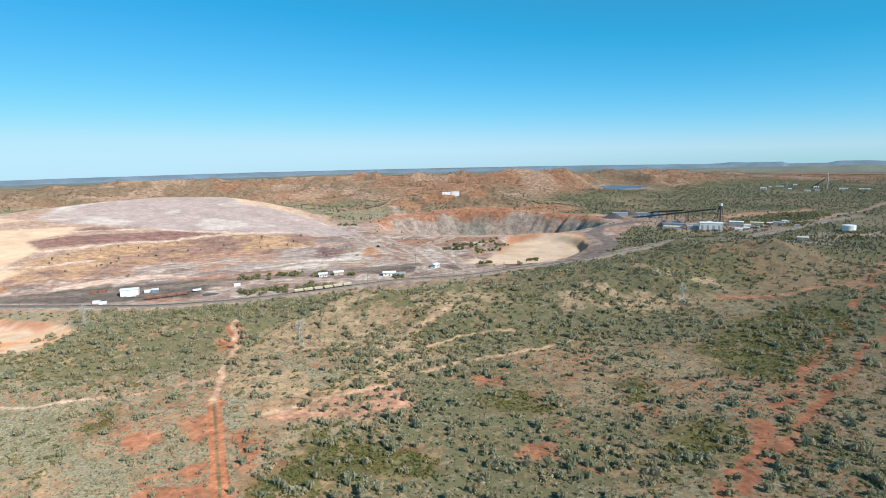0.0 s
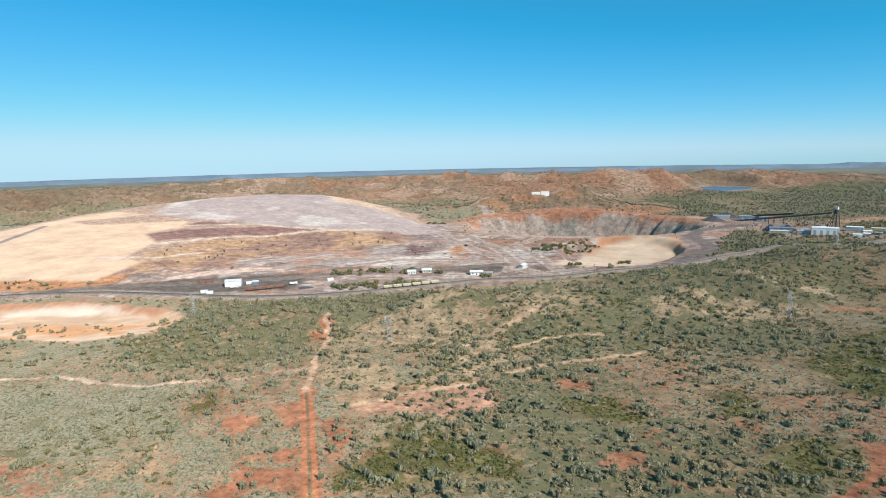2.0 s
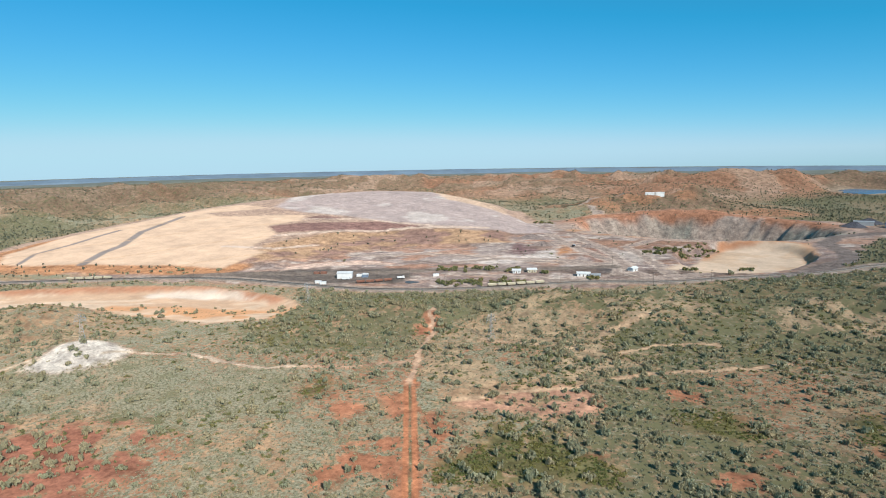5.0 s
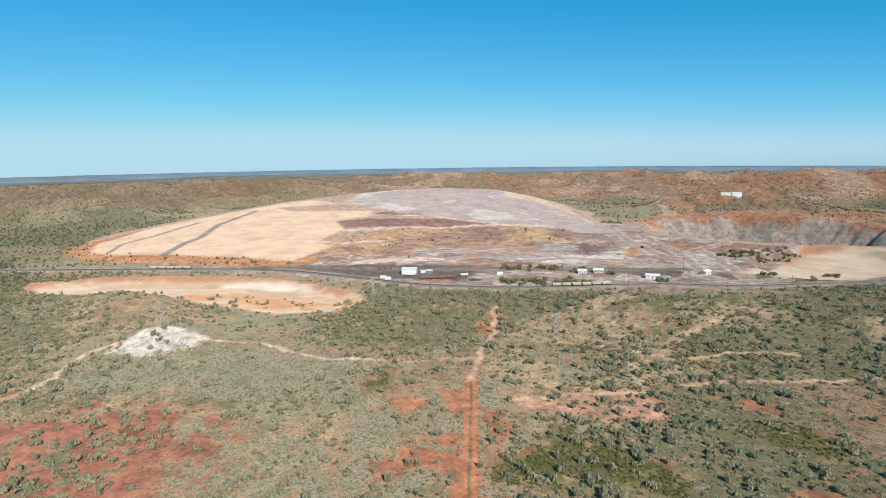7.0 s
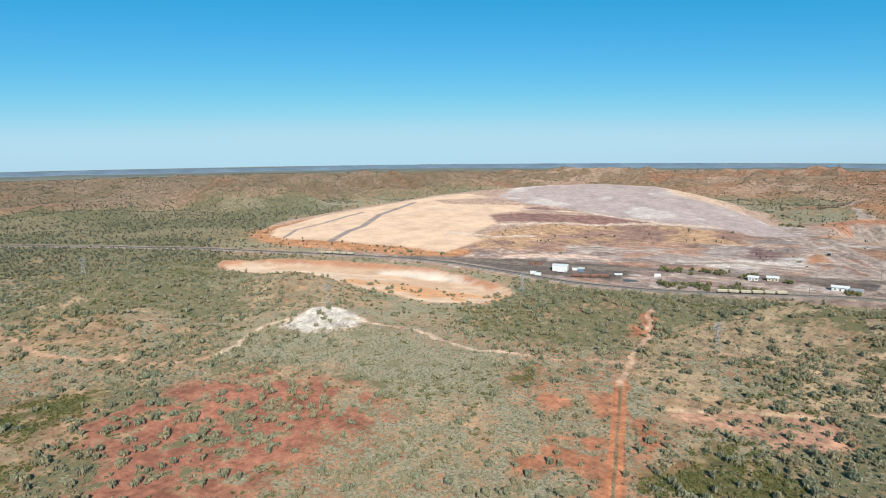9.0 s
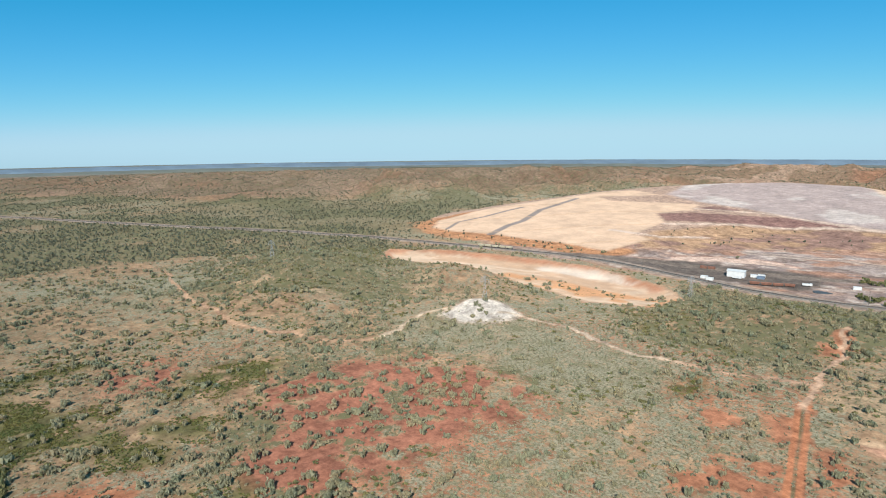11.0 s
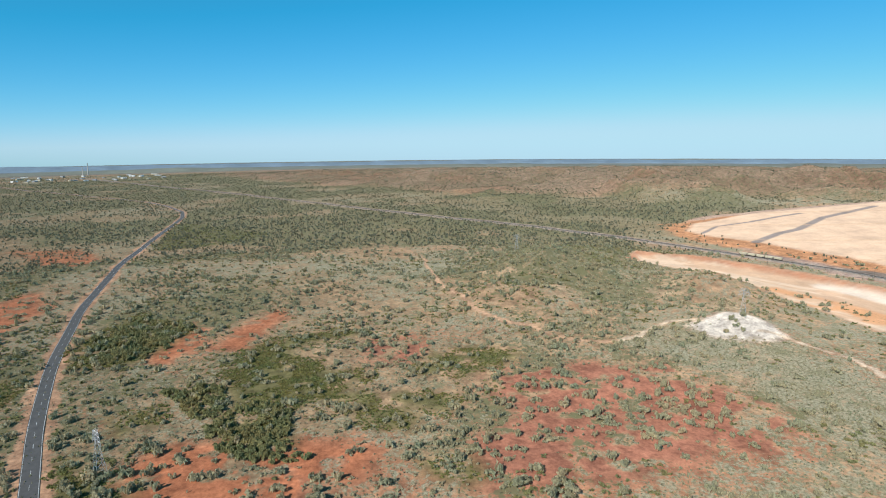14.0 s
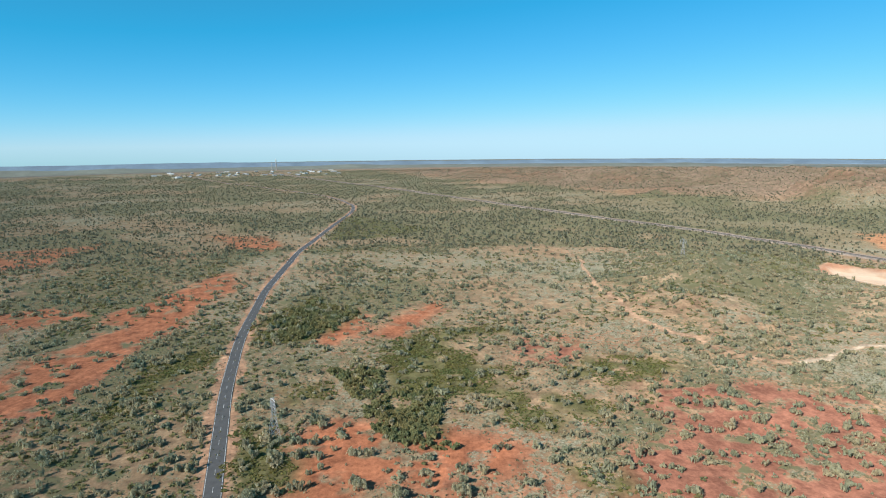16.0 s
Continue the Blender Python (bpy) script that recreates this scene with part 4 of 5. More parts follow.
def sprays(count, size, lobes, flat, seed):
    """A crown as many small leaf sprays (triangles) on a few uneven lobes; unit radius, standing on z = 0."""
    g = np.random.default_rng(seed)
    centres = np.stack([g.normal(0, 0.42, lobes), g.normal(0, 0.42, lobes), g.uniform(0.35, 0.8, lobes) * flat], -1)
    radius = g.uniform(0.32, 0.55, lobes)
    k = g.integers(0, lobes, count)
    d = g.normal(size=(count, 3))
    d /= np.linalg.norm(d, axis=1)[:, None]
    d[:, 2] = np.abs(d[:, 2]) * 0.9 - 0.25
    c = centres[k] + d * radius[k][:, None] * g.uniform(0.7, 1.1, count)[:, None] * (1, 1, 0.75 * flat + 0.2)
    c[:, 2] = np.maximum(c[:, 2], 0.08)
    normal = d + g.normal(0, 0.45, (count, 3)) + (0, 0, 0.35)
    normal /= np.linalg.norm(normal, axis=1)[:, None]
    u = np.cross(normal, g.normal(size=(count, 3)))
    u /= np.linalg.norm(u, axis=1)[:, None]
    v = np.cross(normal, u)
    s = size * g.uniform(0.6, 1.4, count)[:, None]
    verts = np.stack([c - u * s - v * s * 0.7, c + u * s * 1.1 - v * s * 0.5, c + v * s * 1.2], 1)
    return verts.reshape(-1, 3)


def scatter(name, templates, xs, ys, widths, heights, material, label, category):
    """Many bushes as one mesh of leaf sprays."""
    zs = land(xs, ys)
    blocks = []
    pick = rng.integers(0, len(templates), len(xs))
    for n, t in enumerate(templates):
        m = pick == n
        a = rng.uniform(0, 2 * math.pi, m.sum())[:, None]
        x, y = t[None, :, 0], t[None, :, 1]
        w = widths[m][:, None] / 2
        out = np.stack([
            xs[m][:, None] + w * (x * np.cos(a) - y * np.sin(a)),
            ys[m][:, None] + w * (x * np.sin(a) + y * np.cos(a)),
            zs[m][:, None] - 0.1 + heights[m][:, None] * t[None, :, 2] + 0 * a], -1)
        blocks.append(out.reshape(-1, 3))
    verts = np.concatenate(blocks)
    mesh = mesh_from(name, verts, np.arange(len(verts)), 3)
    mesh.materials.append(material)
    return tagged(new(name, mesh), label, category, kind="stuff")


def sown(count, r0, r1, power, low=0):
    """Random places in the sector ahead, denser towards r0, thinned by how well bushes grow there."""
    u = rng.uniform(0, 1, count)
    e = 2 - power
    r = (r0**e + u * (r1**e - r0**e)) ** (1 / e)
    a = np.radians(rng.uniform(-42, 134, count))
    x, y = -r * np.sin(a), r * np.cos(a)
    _, cov, grow = soils(x, y)
    # bushes gather in clumps and lines
    grow = grow * (0.4 + 1.15 * smooth(fbm(x, y, 46, 95, 4), 0.4, 0.6)) * (1 if low == 0 else low + (1 - low) * smooth(cov, 0.1, 0.4))
    keep = rng.uniform(0, 1.6, count) < grow
    return x[keep], y[keep]


def tree_kind(seed, spread):
    """A small gum tree: pale forked trunk and a crown of leaf sprays."""
    g = random.Random(seed)
    tree = new("tree")
    bm = bmesh.new()
    fork = Vector((g.uniform(-0.2, 0.2), g.uniform(-0.2, 0.2), 1.3))
    bar(bm, (0, 0, -0.3), fork, 0.16, 0.11, 6)
    for k in range(4):
        a = k * 1.57 + g.uniform(-0.5, 0.5)
        elbow = fork + Vector((math.cos(a) * 0.7, math.sin(a) * 0.7, g.uniform(0.6, 1.0)))
        bar(bm, fork, elbow, 0.09, 0.06, 4)
        bar(bm, elbow, elbow + Vector((math.cos(a + 0.4) * 0.6, math.sin(a + 0.4) * 0.6, 0.9)), 0.06, 0.02, 3)
    part("trunk", bm, BARK, tree, "pale forked trunk and limbs")
    v = sprays(420, 0.115, 10, 0.62, seed) * (spread / 2, spread / 2, 4.6) + (0, 0, 0.9)
    mesh = mesh_from("crown", v, np.arange(len(v)), 3)
    mesh.materials.append(LEAF_GREY)
    crown = new("crown", mesh)
    crown.parent = tree
    return tagged(tree, "small grey-green gum tree with a pale trunk", "tree", "bushland trees")


TREES_NEAR = 300
tx, ty = sown(11500, 155, 720, 0.35)
order = np.argsort(np.hypot(tx, ty))
tx, ty = tx[order], ty[order]
kinds = [tree_kind(s, w) for s, w in ((1, 4.6), (2, 5.4), (3, 4.0), (4, 5.0), (5, 6.0), (6, 4.4))]
for n in range(TREES_NEAR):
    s = 0.6 + 0.5 * float(vnoise(tx[n : n + 1] * 3.1, ty[n : n + 1] * 3.1, 5)[0])
    where = pose(tx[n], ty[n], height(tx[n], ty[n]) - 0.05, 0, 0, (n * 137.5) % 360)
    if n < len(kinds):
        kinds[n].matrix_basis = where
        made = kinds[n]
    else:
        made = copy_thing(kinds[n % len(kinds)], where)
    made.scale = (s, s, s)
tx, ty = tx[TREES_NEAR:], ty[TREES_NEAR:]
n = len(tx)
scatter("gum_trees", [sprays(84, 0.215, 7, 0.75, 30 + k) for k in range(8)], tx, ty, 2.2 + 3.6 * rng.uniform(0, 1, n) ** 1.6, rng.uniform(2.0, 4.6, n), LEAF_GREY, "scattered small grey-green gum trees", "trees")
x, y = sown(40000, 155, 720, 0.5, 0.25)
half = vnoise(x / 45, y / 45, 77) < 0.56
n = half.sum()
scatter("grey_bushes", [sprays(20, 0.34, 4, 0.9, 50 + k) for k in range(6)], x[half], y[half], rng.uniform(0.9, 2.6, n), rng.uniform(0.6, 1.6, n), LEAF_GREY, "low grey-green bushes among dry grass", "bushes")
n = (~half).sum()
scatter("wattle_bushes", [sprays(22, 0.34, 4, 0.9, 60 + k) for k in range(6)], x[~half], y[~half], rng.uniform(1.1, 3.6, n), rng.uniform(0.6, 1.5, n), LEAF_GREEN, "low green wattle bushes", "bushes")
# thick green stands and low mats


def filled(areas, count, wobble):
    """Random places inside uneven areas."""
    xs, ys = [], []
    for area in areas:
        p = np.array(area, float)
        x, y = rng.uniform(p[:, 0].min() - 8, p[:, 0].max() + 8, count), rng.uniform(p[:, 1].min() - 8, p[:, 1].max() + 8, count)
        span = np.ptp(p[:, 0]) * np.ptp(p[:, 1])
        keep = (rng.uniform(0, 1, count) < span * 0.75 / count) & (fence_in(x + wobble * (fbm(x, y, 22, 8) - 0.5), y + wobble * (fbm(x, y, 22, 9) - 0.5), area) > 0)
        keep &= fbm(x, y, 11, 87, 3) > 0.36
        xs.append(x[keep])
        ys.append(y[keep])
    return np.concatenate(xs), np.concatenate(ys)


x, y = filled(GREEN_AREAS, 7000, 26)
n = len(x)
scatter("low_wattle", [sprays(16, 0.36, 4, 0.9, 170 + k) for k in range(6)], x, y, rng.uniform(1.0, 2.6, n), rng.uniform(0.25, 0.75, n), LEAF_OLIVE, "low olive-green wattle growing in mats", "bushes")
x, y = filled(THICKETS, 1500, 26)
n = len(x)
scatter("wattle_thicket", [sprays(70, 0.24, 6, 0.8, 70 + k) for k in range(6)], x, y, rng.uniform(2.2, 5.0, n), rng.uniform(1.4, 3.6, n), LEAF_GREEN, "thick stand of green wattle", "bushes")
# far bushes, their leaf colour darkened and hazed for distance
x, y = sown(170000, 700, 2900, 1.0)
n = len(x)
scatter("far_bushes", [sprays(7, 0.52, 3, 0.9, 90 + k) for k in range(6)], x, y, 1.6 + 3.0 * rng.uniform(0, 1, n) ** 2, rng.uniform(1.0, 2.8, n), LEAF_FAR_HAZE, "grey-green bushes over the plain and hills, shade and haze in their colour", "bushes")
# tussocks of spinifex near by
u = rng.uniform(0, 1, 80000)
r = np.sqrt(150.0**2 + u * (400.0**2 - 150.0**2))
a = np.radians(rng.uniform(-40, 132, len(r)))
x, y = -r * np.sin(a), r * np.cos(a)
_, cov, _ = soils(x, y)
keep = rng.uniform(0.1, 1.0, len(x)) < cov
x, y = x[keep], y[keep]
n = len(x)
scatter("spinifex", [sprays(5, 0.55, 2, 0.9, 110 + k) for k in range(5)], x, y, rng.uniform(0.5, 1.4, n), rng.uniform(0.3, 0.75, n), LEAF_DRY, "pale dry spinifex tussocks on red earth", "grass")
# clumps of trees among the mine buildings
cx, cy = [], []
for px, py, spread, many in ((-186, 579, 14, 14), (-154, 596, 14, 16), (-129, 594, 9, 10), (-168, 520, 16, 18), (-145, 526, 16, 20), (-112, 536, 14, 16), (28, 762, 18, 16), (60, 785, 16, 14), (79, 812, 14, 12), (106, 702, 8, 8), (-44, 570, 6, 7), (-94, 588, 4, 5), (50, 640, 9, 8), (560, 800, 16, 16), (400, 845, 22, 12), (500, 940, 40, 40), (560, 985, 50, 60), (620, 1010, 50, 50), (440, 740, 30, 26), (520, 760, 26, 20), (-160, 1010, 16, 16), (14, 735, 14, 16), (42, 752, 12, 14), (330, 870, 16, 14), (470, 880, 20, 20), (370, 850, 14, 12), (530, 900, 24, 24)):
    cx.append(rng.normal(px, spread * 0.55, many))
    cy.append(rng.normal(py, spread * 0.4, many))
cx, cy = np.concatenate(cx), np.concatenate(cy)
n = len(cx)
scatter("yard_trees", [sprays(60, 0.24, 6, 0.8, 130 + k) for k in range(6)], cx, cy, rng.uniform(3.0, 6.5, n), rng.uniform(2.2, 4.8, n), LEAF_GREEN, "clumps of green trees among the mine buildings", "trees")

# ---- far distance: a line of plains and mesas, haze blue in their colour ----
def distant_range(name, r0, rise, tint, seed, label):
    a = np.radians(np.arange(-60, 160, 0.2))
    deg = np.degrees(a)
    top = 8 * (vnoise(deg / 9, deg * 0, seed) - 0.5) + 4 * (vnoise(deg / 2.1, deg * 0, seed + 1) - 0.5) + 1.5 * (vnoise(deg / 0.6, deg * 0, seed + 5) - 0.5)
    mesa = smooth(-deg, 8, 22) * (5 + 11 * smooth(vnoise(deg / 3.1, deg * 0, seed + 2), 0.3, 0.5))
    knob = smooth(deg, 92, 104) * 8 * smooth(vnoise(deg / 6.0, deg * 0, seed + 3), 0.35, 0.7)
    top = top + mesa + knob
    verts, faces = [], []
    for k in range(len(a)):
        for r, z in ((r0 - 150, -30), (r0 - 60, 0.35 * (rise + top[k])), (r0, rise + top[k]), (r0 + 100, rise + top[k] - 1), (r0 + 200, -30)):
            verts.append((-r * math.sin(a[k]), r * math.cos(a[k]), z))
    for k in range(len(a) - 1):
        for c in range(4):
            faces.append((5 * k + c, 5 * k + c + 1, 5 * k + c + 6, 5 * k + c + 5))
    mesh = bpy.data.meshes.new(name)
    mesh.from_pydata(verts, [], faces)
    # tint holds the colour of the haze in front of the land
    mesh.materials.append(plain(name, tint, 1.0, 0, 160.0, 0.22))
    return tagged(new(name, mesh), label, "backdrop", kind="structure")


distant_range("backdrop", 3700, 20, (0.175, 0.24, 0.305), 201, "line of distant plains and mesas on the horizon, tinted haze blue")
distant_range("backdrop", 3250, 10, (0.19, 0.20, 0.165), 301, "olive rises before the horizon, haze mixed into their colour")


# ---- things ----
def thing(name, x, y, turn, label, category, group="", sink=0.0):
    ob = new(name)
    ob.matrix_basis = pose(x, y, height(x, y) - sink, 0, 0, turn)
    return tagged(ob, label, category, group)


def ribbed(bm, x0, x1, y, z0, z1, out, step=0.9):
    """Standing ribs of sheet cladding along a wall."""
    n = max(2, int((x1 - x0) / step))
    for k in range(n + 1):
        x = x0 + (x1 - x0) * k / n
        box(bm, x - 0.06, x + 0.06, min(y, y + out), max(y, y + out), z0, z1)


def gable(bm, l, w, z, rise, over=0.4):
    pts = [(-l / 2 - over, -w / 2 - over, z), (l / 2 + over, -w / 2 - over, z), (l / 2 + over, w / 2 + over, z), (-l / 2 - over, w / 2 + over, z), (-l / 2 - over, 0, z + rise), (l / 2 + over, 0, z + rise)]
    low = [bm.verts.new(p) for p in pts]
    top = [bm.verts.new((p[0], p[1], p[2] + 0.12)) for p in pts]
    for f in ((0, 1, 5, 4), (2, 3, 4, 5), (1, 2, 5), (3, 0, 4)):
        bm.faces.new([top[k] for k in f])
        bm.faces.new([low[k] for k in reversed(f)])
    for a, b in ((0, 1), (1, 2), (2, 3), (3, 0)):
        bm.faces.new([low[a], low[b], top[b], top[a]])


def shed(x, y, turn, l, w, h, wall, roof, label, doors=2, rise=1.0, group=""):
    ob = thing("shed", x, y, turn, label, "shed", group, 0.1)
    bm = bmesh.new()
    box(bm, -l / 2, l / 2, -w / 2, w / 2, 0, h)
    ribbed(bm, -l / 2, l / 2, -w / 2, 0.2, h - 0.1, -0.08, 1.2)
    part("wall", bm, wall, ob)
    bm = bmesh.new()
    gable(bm, l, w, h + 0.005, rise)
    part("roof", bm, roof, ob)
    for k in range(doors):
        cx = -l / 2 + l * (k + 0.5) / doors
        bm = bmesh.new()
        box(bm, cx - min(1.6, l / doors * 0.35), cx + min(1.6, l / doors * 0.35), -w / 2 - 0.14, -w / 2 - 0.02, 0.1, h * 0.7)
        part("door", bm, SHEET_GREY, ob, "grey roller door")
    return ob


def house(x, y, turn, l, w, wall, roof, label, group=""):
    ob = thing("house", x, y, turn, label, "house", group, 0.1)
    bm = bmesh.new()
    box(bm, -l / 2, l / 2, -w / 2, w / 2, 0, 3.0)
    part("wall", bm, wall, ob)
    bm = bmesh.new()
    gable(bm, l, w, 3.005, 1.3, 0.7)
    part("roof", bm, roof, ob)
    for cx in (-l * 0.3, l * 0.3):
        bm = bmesh.new()
        box(bm, cx - 0.7, cx + 0.7, -w / 2 - 0.06, -w / 2 + 0.02, 1.0, 2.2)
        win = part("window", bm, SHEET_WHITE, ob)
        bm = bmesh.new()
        box(bm, cx - 0.6, cx + 0.6, -w / 2 - 0.09, -w / 2 - 0.05, 1.1, 2.1)
        part("pane", bm, GLASS_DARK, win, "dark window glass")
    bm = bmesh.new()
    box(bm, -0.5, 0.5, -w / 2 - 0.08, -w / 2 + 0.02, 0.1, 2.15)
    part("door", bm, WOOD, ob)
    return ob


def tank(x, y, radius, h, label):
    ob = thing("tank", x, y, 0, label, "tank", sink=0.1)
    bm = bmesh.new()
    bmesh.ops.create_cone(bm, cap_ends=True, segments=40, radius1=radius, radius2=radius, depth=h, matrix=Matrix.Translation((0, 0, h / 2)))
    part("shell", bm, SHEET_WHITE, ob)
    bm = bmesh.new()
    bmesh.ops.create_cone(bm, cap_ends=True, segments=40, radius1=radius + 0.15, radius2=0.4, depth=1.0, matrix=Matrix.Translation((0, 0, h + 0.5)))
    part("roof", bm, SHEET_WHITE, ob, "shallow cone roof")
    for k in range(3):
        bm = bmesh.new()
        bmesh.ops.create_cone(bm, cap_ends=False, segments=40, radius1=radius + 0.08, radius2=radius + 0.08, depth=0.15, matrix=Matrix.Translation((0, 0, h * (k + 1) / 4)))
        part("hoop", bm, SHEET_GREY, ob)
    bm = bmesh.new()
    for s in (-0.3, 0.3):
        bar(bm, (s, -radius - 0.3, 0), (s, -radius - 0.3, h + 0.8), 0.04)
    for k in range(int(h / 0.5)):
        bar(bm, (-0.3, -radius - 0.3, k * 0.5), (0.3, -radius - 0.3, k * 0.5), 0.03, sides=4)
    part("ladder", bm, GALV, ob)
    return ob


def pylon_kind(x, y, turn, h, label):
    """A lattice tower with three cross-arms."""
    ob = thing("pylon", x, y, turn, label, "pylon", "power line pylons", 0.2)
    half = lambda z: 1.9 - (1.9 - 0.4) * min(z / (h * 0.72), 1.0)
    levels = [h * f for f in (0, 0.16, 0.3, 0.43, 0.54, 0.64, 0.72, 0.82, 0.91)] + [h * 0.97]
    for sx, sy in ((1, 1), (1, -1), (-1, 1), (-1, -1)):
        bm = bmesh.new()
        for a, b in zip(levels[:-1], levels[1:]):
            bar(bm, (sx * half(a), sy * half(a), a), (sx * half(b), sy * half(b), b), 0.09, sides=4)
        part("leg", bm, GALV, ob)
    bm = bmesh.new()
    for a, b in zip(levels[:-1], levels[1:]):
        ha, hb = half(a), half(b)
        for s in (1, -1):
            bar(bm, (-ha, s * ha, a), (hb, s * hb, b), 0.035, sides=3)
            bar(bm, (ha, s * ha, a), (-hb, s * hb, b), 0.035, sides=3)
            bar(bm, (s * ha, -ha, a), (s * hb, hb, b), 0.035, sides=3)
            bar(bm, (s * ha, ha, a), (s * hb, -hb, b), 0.035, sides=3)
    part("bracing", bm, GALV, ob)
    for z, reach in ((h * 0.72, 3.4), (h * 0.82, 2.9), (h * 0.91, 2.4)):
        for s in (1, -1):
            bm = bmesh.new()
            for e in (0.5, -0.5):
                bar(bm, (s * 0.4, e, z), (s * reach, 0, z + 0.3), 0.05, sides=4)
                bar(bm, (s * 0.4, e, z + 1.3), (s * reach, 0, z + 0.3), 0.05, sides=4)
            arm = part("crossarm", bm, GALV, ob)
            bm = bmesh.new()
            bar(bm, (s * reach, 0, z + 0.3), (s * reach, 0, z - 1.3), 0.1, sides=5)
            part("insulator", bm, SHEET_GREY, arm, "hanging insulator string")
    return ob


first = pylon_kind(-258, 415, 60, 18.0, "grey lattice pylon with three cross-arms in the scrub")
for x, y, turn in ((-322, 262, 50), (183, 446, 30), (-90, 358, 45), (-600, 205, 60), (330, 700, 30), (-229, -85, 40)):
    copy_thing(first, pose(x, y, height(x, y) - 0.2, 0, 0, turn))


def pole_kind(x, y, turn, h):
    ob = thing("power_pole", x, y, turn, "weathered timber power pole with a cross-arm", "pole", "power poles", 0.3)
    bm = bmesh.new()
    bar(bm, (0, 0, 0), (0, 0, h), 0.17, 0.12, 7)
    part("pole", bm, WOOD, ob)
    bm = bmesh.new()
    box(bm, -1.2, 1.2, -0.08, 0.08, h - 0.9, h - 0.7)
    arm = part("crossarm", bm, WOOD, ob)
    for s in (-1.05, -0.5, 0.5, 1.05):
        bm = bmesh.new()
        bar(bm, (s, 0, h - 0.7), (s, 0, h - 0.45), 0.06, 0.04, 5)
        part("insulator", bm, SHEET_GREY, arm)
    return ob


first = pole_kind(-296, 496, 20, 11)
for x, y in ((-247, 508), (-216, 534), (-170, 505), (-120, 515), (-70, 540), (10, 556), (60, 580), (-350, 480), (-420, 470), (-500, 430), (-560, 400), (-30, 640), (330, 860)):
    copy_thing(first, pose(x, y, height(x, y) - 0.3, 0, 0, (x * 7) % 90))

# railway yard in front of the dump
shed(-280, 521, 20, 14.5, 10, 5.4, SHEET_WHITE, SHEET_WHITE, "large white steel shed in the dark railway yard", 0)


def container(x, y, turn, material, label):
    ob = thing("container", x, y, turn, label, "container", "yard containers", 0.05)
    bm = bmesh.new()
    box(bm, -3, 3, -1.2, 1.2, 0.1, 2.6)
    ribbed(bm, -2.9, 2.9, -1.2, 0.2, 2.5, -0.06, 0.5)
    part("body", bm, material, ob)
    for sx in (-3.03, 2.9):
        for sy in (-1.24, 1.1):
            bm = bmesh.new()
            box(bm, sx, sx + 0.13, sy, sy + 0.13, 0, 2.65)
            part("corner_post", bm, DARK_STEEL, ob)
    bm = bmesh.new()
    box(bm, 3.0, 3.06, -1.1, 1.1, 0.2, 2.5)
    part("door", bm, material, ob)
    return ob


for x, y, turn, m, label in (
    (-318, 531, 15, RUST, "red painted shipping container in the railway yard"),
    (-311, 533, 15, RUST, "red painted shipping container in the railway yard"),
    (-293, 491, 20, SHEET_WHITE, "white site cabin beside the rail yard"),
    (-286, 488, 20, SHEET_WHITE, "white site cabin beside the rail yard"),
    (-268, 529, 20, SHEET_WHITE, "white site cabin next to the big shed"),
    (-261, 527, 20, SHEET_BLUE, "faded blue container next to the big shed"),
    (-264, 534, 20, SHEET_WHITE, "white site cabin next to the big shed"),
    (-194, 549, 30, SHEET_WHITE, "white site cabin above the yard bushes"),
):
    container(x, y, turn, m, label)


def truck(x, y, turn, bodycolour, label):
    ob = thing("truck", x, y, turn, label, "truck", sink=0.02)
    bm = bmesh.new()
    box(bm, -3.4, 3.4, -0.5, 0.5, 0.7, 0.95)
    part("chassis", bm, DARK_STEEL, ob)
    bm = bmesh.new()
    box(bm, 2.0, 3.6, -1.2, 1.2, 0.8, 2.7)
    cab = part("cab", bm, SHEET_WHITE, ob)
    bm = bmesh.new()
    box(bm, 3.58, 3.64, -1.05, 1.05, 1.7, 2.5)
    part("windscreen", bm, GLASS_DARK, cab, "dark windscreen")
    bm = bmesh.new()
    box(bm, -3.6, 1.8, -1.2, 1.2, 0.96, 2.4)
    part("tray", bm, bodycolour, ob)
    for wx in (-2.6, -1.5, 2.6):
        for s in (-1, 1):
            bm = bmesh.new()
            bar(bm, (wx, s * 0.8, 0.5), (wx, s * 1.15, 0.5), 0.5, sides=12)
            part("wheel", bm, DARK_STEEL, ob)
    return ob


truck(-274, 511, 20, SHEET_WHITE, "white flat truck parked before the big shed")
truck(-224, 530, 30, SHEET_WHITE, "white truck at the end of the rust-red wagons")
truck(-84, 768, 80, DARK_STEEL, "dark haul truck on the pale mine floor")


